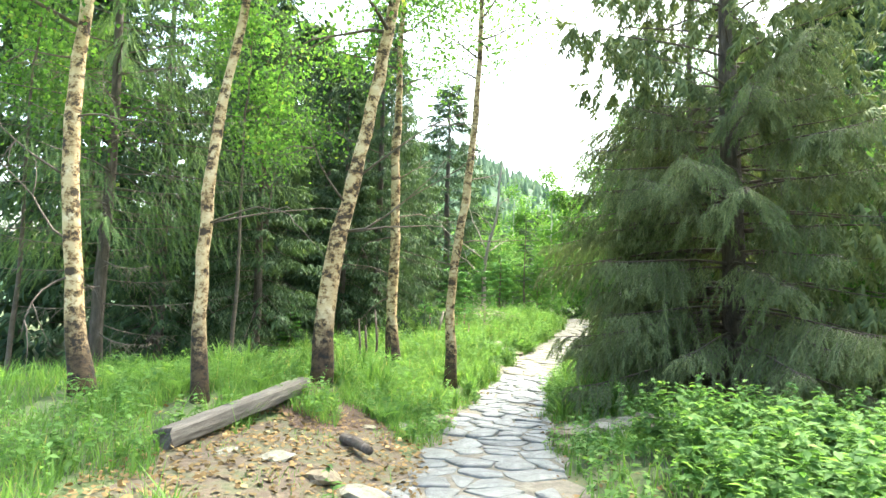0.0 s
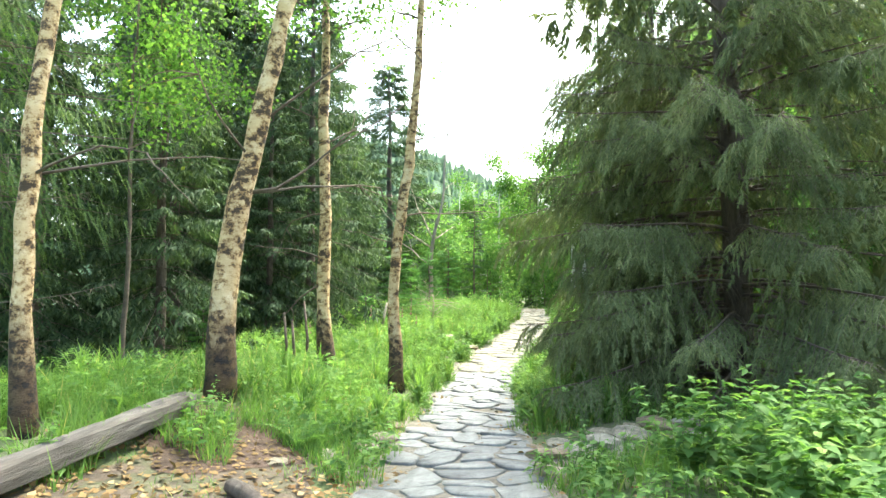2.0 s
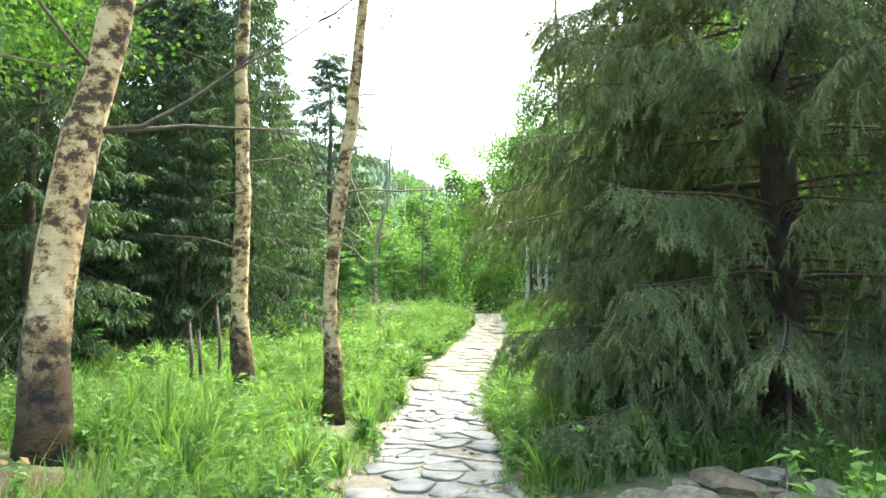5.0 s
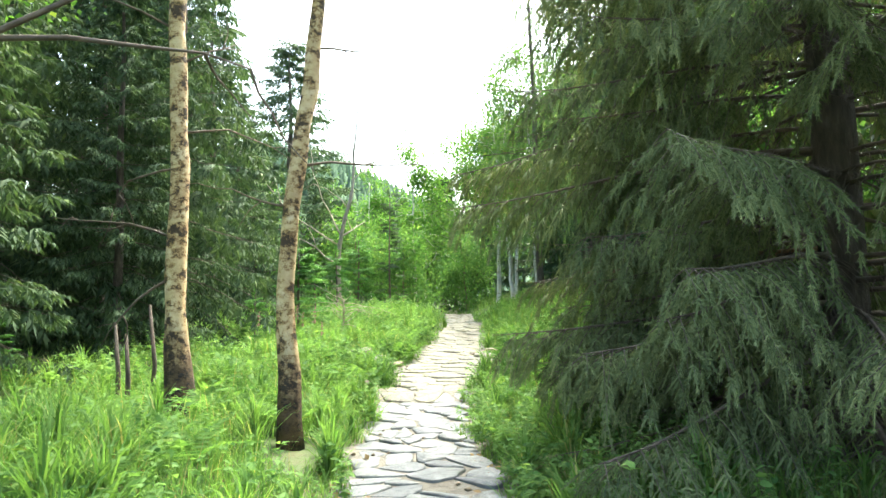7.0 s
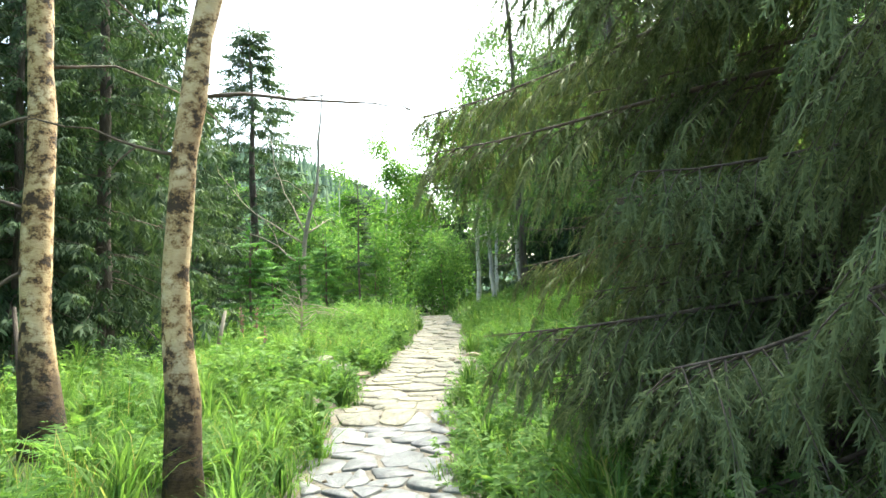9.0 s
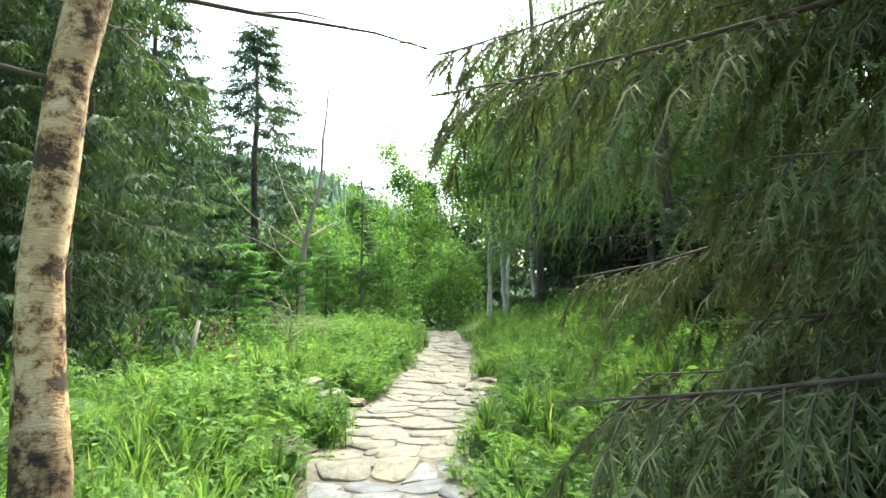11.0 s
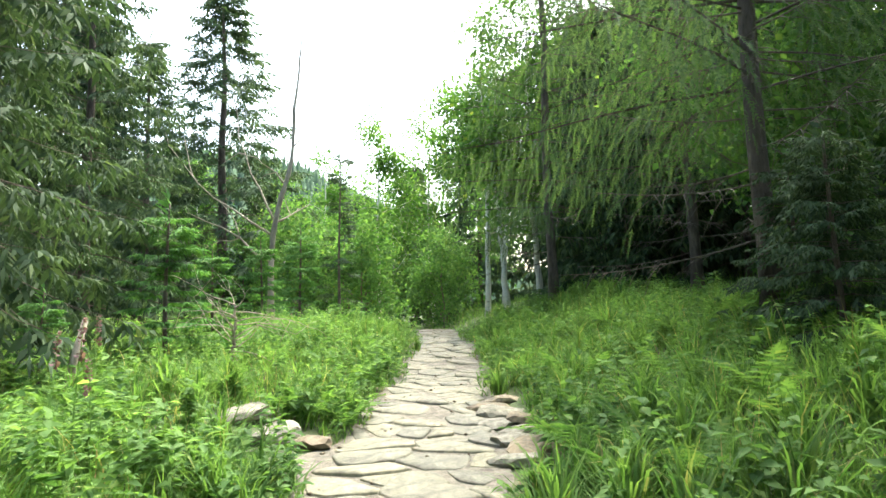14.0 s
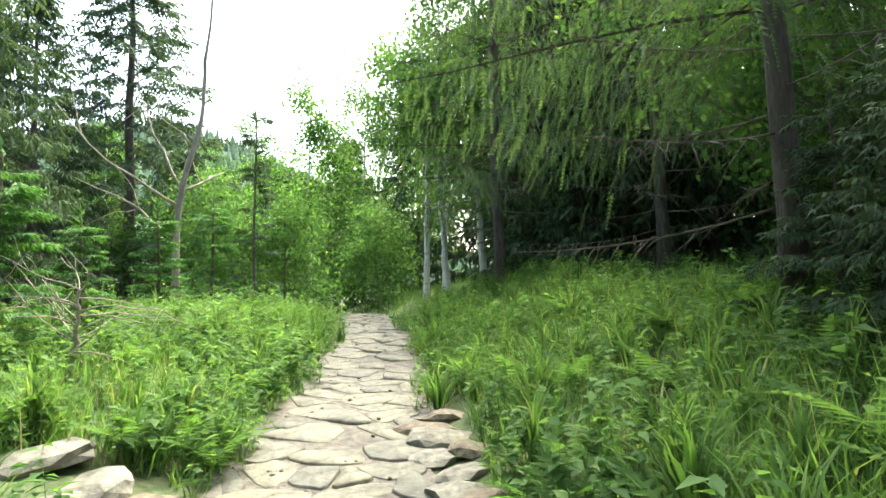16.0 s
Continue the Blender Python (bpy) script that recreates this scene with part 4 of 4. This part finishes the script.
def ferns(label, n, box, seed, size, keep):
    """Rosettes of arching fronds with paired leaflets."""
    r = np.random.RandomState(seed)
    v, f = [], []
    for i in range(13):
        x = 0.12 + 0.85 * i / 13
        z, w = 0.5 * x - 0.62 * x * x, 0.3 * math.sin(math.pi * min(1, 0.2 + 0.8 * x)) * (1.05 - x) + 0.02
        for q in (-1, 1):
            k = len(v)
            v += [(x - 0.02, 0, z), (x + 0.035, 0, z), (x + 0.07, q * w, z - 0.04)]
            f.append((k, k + 1, k + 2))
    x, y = scatter(n, *box, seed, keep)
    i = np.repeat(np.arange(len(x)), 8)
    az = np.tile(np.arange(8) * 0.785, len(x)) + r.uniform(-0.3, 0.3, len(i))
    s = Soup()
    s.stamp(np.array(v), np.array(f), np.stack([x[i], y[i], ground_z(x[i], y[i])], -1), np.stack([np.cos(az), np.sin(az), r.uniform(0.45, 1.0, len(i))], -1),
            np.tile((0, 0, 1.0), (len(i), 1)), size * r.uniform(0.7, 1.2, len(i)))
    return tagged(part("ferns", s.mesh("ferns"), FERN), label, "ferns", kind="stuff")


ferns("bright green ferns in the bank growth", 330, (-3, 11, 12, 30), 28, 0.62, lambda x, y: lush(x, y) * (np.abs(x - path_x(y)) > 0.85))
ferns("green ferns at the foot of the birches", 90, (-6, -0.6, 8.5, 16), 29, 0.5, lambda x, y: lush(x, y))

# ---- litter on the bare earth, pebbles ----
LITTER = leaf_mat("leaf_litter", (0.09, 0.055, 0.025), (0.22, 0.15, 0.075), (0.36, 0.28, 0.16), 0.1, 0.7)


def on_bare(x, y):
    return ((x + 1.5 - 0.16 * (y - 6)) / 1.4) ** 2 + ((y - 6.3) / 2.5) ** 2 < 1


r = np.random.RandomState(77)
x, y = scatter(16000, -3.4, 2.2, 4, 13, 78, lambda x, y: np.where(on_bare(x, y), 0.7, 0.1) * (off_path(x, y, -0.2)))
k = len(x)
lit = Soup()
lit.stamp(SIMPLE_V, SIMPLE_F, np.stack([x, y, ground_z(x, y) + 0.04], -1), np.stack([r.normal(0, 1, k), r.normal(0, 1, k), r.normal(0, 0.25, k)], -1),
          np.tile((0, 0, 1.0), (k, 1)) + r.normal(0, 0.3, (k, 3)), r.uniform(0.03, 0.085, k))
tagged(part("leaf_litter", lit.mesh("leaf_litter"), LITTER), "brown leaf litter on bare earth", "litter", kind="stuff")
x, y = scatter(1500, -3.2, 8, 4, 30, 79, lambda x, y: np.where(on_bare(x, y), 0.6, 1.0 * (np.abs(x - path_x(y)) < path_w(y) / 2 + 0.25)))
k = len(x)
peb = Soup()
oct_v = np.array([(-0.5, 0, 0), (0.5, 0, 0), (0, -0.4, 0), (0, 0.4, 0), (0, 0, -0.3), (0.08, 0.05, 0.3)], float)
oct_f = np.array([(0, 2, 5), (2, 1, 5), (1, 3, 5), (3, 0, 5), (2, 0, 4), (1, 2, 4), (3, 1, 4), (0, 3, 4)])
peb.stamp(oct_v, oct_f, np.stack([x, y, ground_z(x, y) + 0.03], -1), r.normal(0, 1, (k, 3)) * (1, 1, 0.2), np.tile((0, 0, 1.0), (k, 1)) + r.normal(0, 0.2, (k, 3)), r.uniform(0.02, 0.075, k))
tagged(part("pebbles", peb.mesh("pebbles"), ROCK), "small grey stones between slabs and on earth", "pebbles", kind="stuff")

# ---- timber, stump, rocks ----
def beam():
    bm = bmesh.new()
    r = random.Random(4)
    n, L = 14, 2.65
    rings = []
    for i in range(n):
        y = L * i / (n - 1)
        ring = []
        for k in range(10):
            q = 2 * math.pi * k / 10
            w = 0.12 if i < n - 2 else 0.10
            ring.append(bm.verts.new((w * math.copysign(abs(math.cos(q)) ** 0.6, math.cos(q)) + r.uniform(-0.008, 0.008), y + (r.uniform(-0.05, 0.05) if i in (0, n - 1) else 0),
                                      0.1 * math.copysign(abs(math.sin(q)) ** 0.6, math.sin(q)) + r.uniform(-0.008, 0.008))))
        rings.append(ring)
    for a, b in zip(rings, rings[1:]):
        for k in range(10):
            bm.faces.new((a[k], a[(k + 1) % 10], b[(k + 1) % 10], b[k]))
    bm.faces.new(rings[0][::-1]), bm.faces.new(rings[-1])
    bmesh.ops.recalc_face_normals(bm, faces=bm.faces)
    return bm


log = part("timber_beam", beam(), BEAM)
tagged(log, "weathered grey squared timber beam lying beside the path", "beam")
a, b = Vector((-2.62, 6.4, 0.3)), Vector((-1.83, 8.9, 0.55))
d = (b - a).normalized()
log.matrix_world = Matrix.Translation(a) @ d.to_track_quat("Y", "Z").to_matrix().to_4x4()


def rock_mesh(seed, sx, sy, sz, rough=0.35, fineness=2):
    bm = bmesh.new()
    bmesh.ops.create_icosphere(bm, subdivisions=fineness, radius=0.5)
    off = Vector((seed * 3.1, seed * 1.7, seed * 0.3))
    for v in bm.verts:
        v.co *= 1 + rough * noise.noise(v.co * 2.2 + off) + 0.5 * rough * noise.noise(v.co * 5 + off) + 0.25 * rough * noise.noise(v.co * 13 + off)
        v.co.z = max(v.co.z, -0.28)
        v.co = Vector((v.co.x * sx, v.co.y * sy, v.co.z * sz))
    return bm


stick = Soup()
stick.tube([(0, 0, 0.05), (0.15, -0.25, 0.07), (0.35, -0.6, 0.05)], [0.06, 0.06, 0.045], 8)
tagged(part("broken_branch", stick.mesh("broken_branch"), BARK), "dark broken branch lying on bare earth", "branch").matrix_world = pose(*at(-1.05, 7.35, 0.02))

rocks = [rock_mesh(40 + i, *s) for i, s in enumerate([(0.55, 0.4, 0.19), (0.45, 0.42, 0.15), (0.66, 0.42, 0.17)])]
kinds = []
for bm in rocks:
    me = bpy.data.meshes.new("rock")
    bm.to_mesh(me), bm.free()
    me.materials.append(ROCK)
    kinds.append(me)
r = np.random.RandomState(9)
spots = [(1.3, 17.3, 1.0), (1.95, 20.3, 1.25), (1.58, 20.6, 1.15), (2.25, 20.1, 0.9), (1.75, 20.05, 0.8), (4.1, 19.1, 1.05), (4.2, 18.5, 0.9), (4.35, 20.0, 0.95), (4.55, 20.9, 1.05), (4.8, 21.6, 0.9), (4.6, 20.4, 0.9), (3.9, 18.9, 0.9), (4.15, 19.6, 1.0), (4.3, 20.5, 1.0), (4.5, 21.3, 1.0), (4.6, 19.4, 0.8),
         (1.6, 8.9, 1.1), (1.95, 9.0, 0.8), (2.25, 9.1, 1.0), (2.6, 9.2, 0.9), (3.0, 9.4, 1.0), (3.4, 9.5, 0.9), (1.9, 9.4, 0.7), (2.4, 9.5, 0.6), (1.45, 8.1, 0.8), (2.8, 8.9, 0.6), (3.2, 9.0, 0.5), (1.75, 8.5, 0.45), (2.05, 8.7, 0.4), (2.35, 8.75, 0.5), (2.15, 9.3, 0.5), (2.75, 9.55, 0.55), (3.15, 9.2, 0.45), (3.6, 9.2, 0.6), (1.6, 9.3, 0.5), (2.55, 8.6, 0.35), (3.4, 8.8, 0.4),
         (-0.2, 9.3, 0.8), (0.0, 9.9, 0.9), (-0.5, 8.8, 0.6), (0.15, 10.7, 0.7), (-1.0, 5.9, 0.9), (-1.5, 6.1, 0.7), (-0.6, 5.7, 1.1), (-2.0, 6.3, 0.5), (-0.9, 8.2, 0.5), (1.2, 18.0, 0.7), (2.5, 22.2, 0.9), (3.0, 24.0, 0.7)]
for i, (x, y, s) in enumerate(spots):
    ob = tagged(new("rock", kinds[i % 3]), "grey-brown rough rock bedded beside the path", "rock", "rocks along the path")
    ob.matrix_world = pose(*at(x, y, 0.02 * s), r.uniform(-12, 12), r.uniform(-12, 12), r.uniform(0, 360)) @ Matrix.Scale(s, 4)

# ---- willowherb in flower ----
def willowherb(seed):
    r = np.random.RandomState(seed)
    tree = tagged(new("willowherb"), "tall herb with a pink flower spike in the grass", "flower", "willowherbs")
    st, lf, fl = Soup(), Soup(), Soup()
    st.tube([(0, 0, -0.03), (0.02, 0.01, 0.5), (0.06, 0.02, 1.1)], [0.008, 0.006, 0.003], 5)
    k = 40
    g = r.uniform(0.1, 0.75, k)
    az = r.uniform(0, 6.28, k)
    lf.stamp(LEAF_V, LEAF_F, np.stack([0.05 * g, 0 * g, 1.05 * g], -1), np.stack([np.cos(az), np.sin(az), 0.3 + 0 * az], -1), np.tile((0, 0, 1.0), (k, 1)), np.full(k, 0.12), np.full(k, 0.04))
    k = 46
    g = r.uniform(0.72, 1.0, k)
    az = r.uniform(0, 6.28, k)
    fl.stamp(SIMPLE_V, SIMPLE_F, np.stack([0.06 * g, 0 * g, 1.12 * g], -1), np.stack([np.cos(az), np.sin(az), 0.2 + 0 * az], -1), r.normal(0, 1, (k, 3)), np.full(k, 0.06) * (1.5 - g))
    part("stem", st.mesh("stem"), HERB_LEAF, tree)
    part("leaves", lf.mesh("leaves"), HERB_LEAF, tree)
    part("flower_spike", fl.mesh("flower_spike"), PINK, tree, "pink flower spike")
    return tree


wh = put(willowherb(3), 0.55, 18.6)
for i, (x, y, h) in enumerate([(0.35, 18.8, 0.9), (0.3, 20.4, 1.0), (-1.6, 17.0, 0.8), (0.75, 18.3, 0.8), (-0.4, 18.6, 0.9)]):
    again(wh, x, y, 80 * i, h)

# ---- path stones ----
def cell_polys(seed, y0, y1):
    """Irregular slabs over the path: cells of jittered points, with the joints cut away."""
    r = np.random.RandomState(seed)
    pts = []
    y = y0
    row = 0
    while y < y1:
        w = float(path_w(y))
        near = y < 16.4                                   # smaller, rougher paving before the step
        n = r.choice((3, 4, 4) if near else (2, 3, 3, 4))
        for k in range(n):
            u = -w / 2 + w * (k + 0.5 + (0.25 if row % 2 else -0.1)) / n + r.uniform(-0.22, 0.22)
            pts.append((u, y + r.uniform(-0.19, 0.19)))
        y += r.uniform(0.26, 0.42) if near else r.uniform(0.32, 0.52)
        row += 1
    pts = np.array(pts)
    out = []
    for p in pts:
        w = float(path_w(p[1])) / 2 + 0.05 * math.sin(7 * p[1])
        poly = [Vector((max(-w, p[0] - 0.6), p[1] - 0.42)), Vector((min(w, p[0] + 0.6), p[1] - 0.42)), Vector((min(w, p[0] + 0.6), p[1] + 0.42)), Vector((max(-w, p[0] - 0.6), p[1] + 0.42))]
        for q in pts[np.abs(pts[:, 1] - p[1]) < 1.2]:
            dx, dy = q - p
            l = math.hypot(dx, dy)
            if l < 1e-6 or l > 1.5:
                continue
            nrm, lim = Vector((dx / l, dy / l)), l / 2 - (0.02 if p[1] < 16.4 else 0.018)
            c = Vector(p)
            new_poly = []
            for a, b in zip(poly, poly[1:] + poly[:1]):
                da, db = (a - c).dot(nrm) - lim, (b - c).dot(nrm) - lim
                if da <= 0:
                    new_poly.append(a)
                if da * db < 0:
                    new_poly.append(a + (b - a) * (da / (da - db)))
            poly = new_poly
            if len(poly) < 3:
                break
        if len(poly) >= 3 and r.uniform() > (0.06 if p[1] < 16.4 else 0.03):
            out.append((Vector(p), poly, r.uniform(0.0, 1.0), r.uniform(-0.03, 0.03, 2)))
    return out


def slab(c, poly, rise, tilt):
    """Vertices about c, and triangles, of one slab with a chamfered, uneven rim."""
    ctr = sum(poly, Vector((0, 0))) / len(poly)
    rim = []
    for a, b in zip(poly, poly[1:] + poly[:1]):             # the corners worn round
        if (b - a).length > 0.09:
            rim += [a.lerp(b, 0.17 + 0.07 * math.sin(31 * a.x)), a.lerp(b, 0.82 + 0.07 * math.sin(17 * b.y))]
        else:
            rim.append(a.lerp(b, 0.5))
    rim = [p + (ctr - p) * (0.05 * math.sin(23 * p.x + 41 * p.y)) for p in rim]
    n = len(rim)
    h = 0.01 + 0.02 * rise * rise
    px = float(path_x(ctr.y))
    base = float(ground_z(px + ctr.x, ctr.y)) + 0.02
    v = []
    for k, (sh, z) in enumerate(((0.0, -0.05), (0.0, h * 0.7), (0.055, h))):
        for p in rim:
            q = p + (ctr - p) * sh
            slope = float(ground_z(px + ctr.x, q.y)) - float(ground_z(px + ctr.x, ctr.y))
            bump_z = 0.009 * math.sin(9 * q.x + 5 * q.y) if k == 2 else 0
            v.append((q.x - ctr.x, q.y - ctr.y, z + slope + tilt[0] * (q.x - ctr.x) + tilt[1] * (q.y - ctr.y) + bump_z))
    f = []
    for k in range(2):
        for i in range(n):
            a, b = k * n + i, k * n + (i + 1) % n
            f += [(a, b, b + n), (a, b + n, a + n)]
    v.append((0, 0, h + 0.004))
    f += [(2 * n + i, 2 * n + (i + 1) % n, 3 * n) for i in range(n)]
    return v, f, (px + ctr.x, ctr.y, base)


stone_path = tagged(new("stone_path"), "old footpath of uneven flat grey stone slabs", "path", kind="structure")
rest, first = Soup(), Soup()
for c, poly, rise, tilt in cell_polys(3, -5.0, 44.0):
    v, f, where = slab(c, poly, rise, tilt)
    # before y 16.4 the stones take the damp colour with shade painted in
    if 6.2 < where[1] < 29.5:
        part("stone", tri_mesh("stone", v, f), WET_SHADED_STONE if where[1] < 16.4 else STONE, stone_path).location = where
    else:
        (first if where[1] < 16.4 else rest).add(np.array(v) + np.array(where), f)
ob = part("far_stones", rest.mesh("far_stones"), STONE, stone_path)
tagged(ob, kind="stuff")
tagged(part("first_stones", first.mesh("first_stones"), WET_SHADED_STONE, stone_path), kind="stuff")
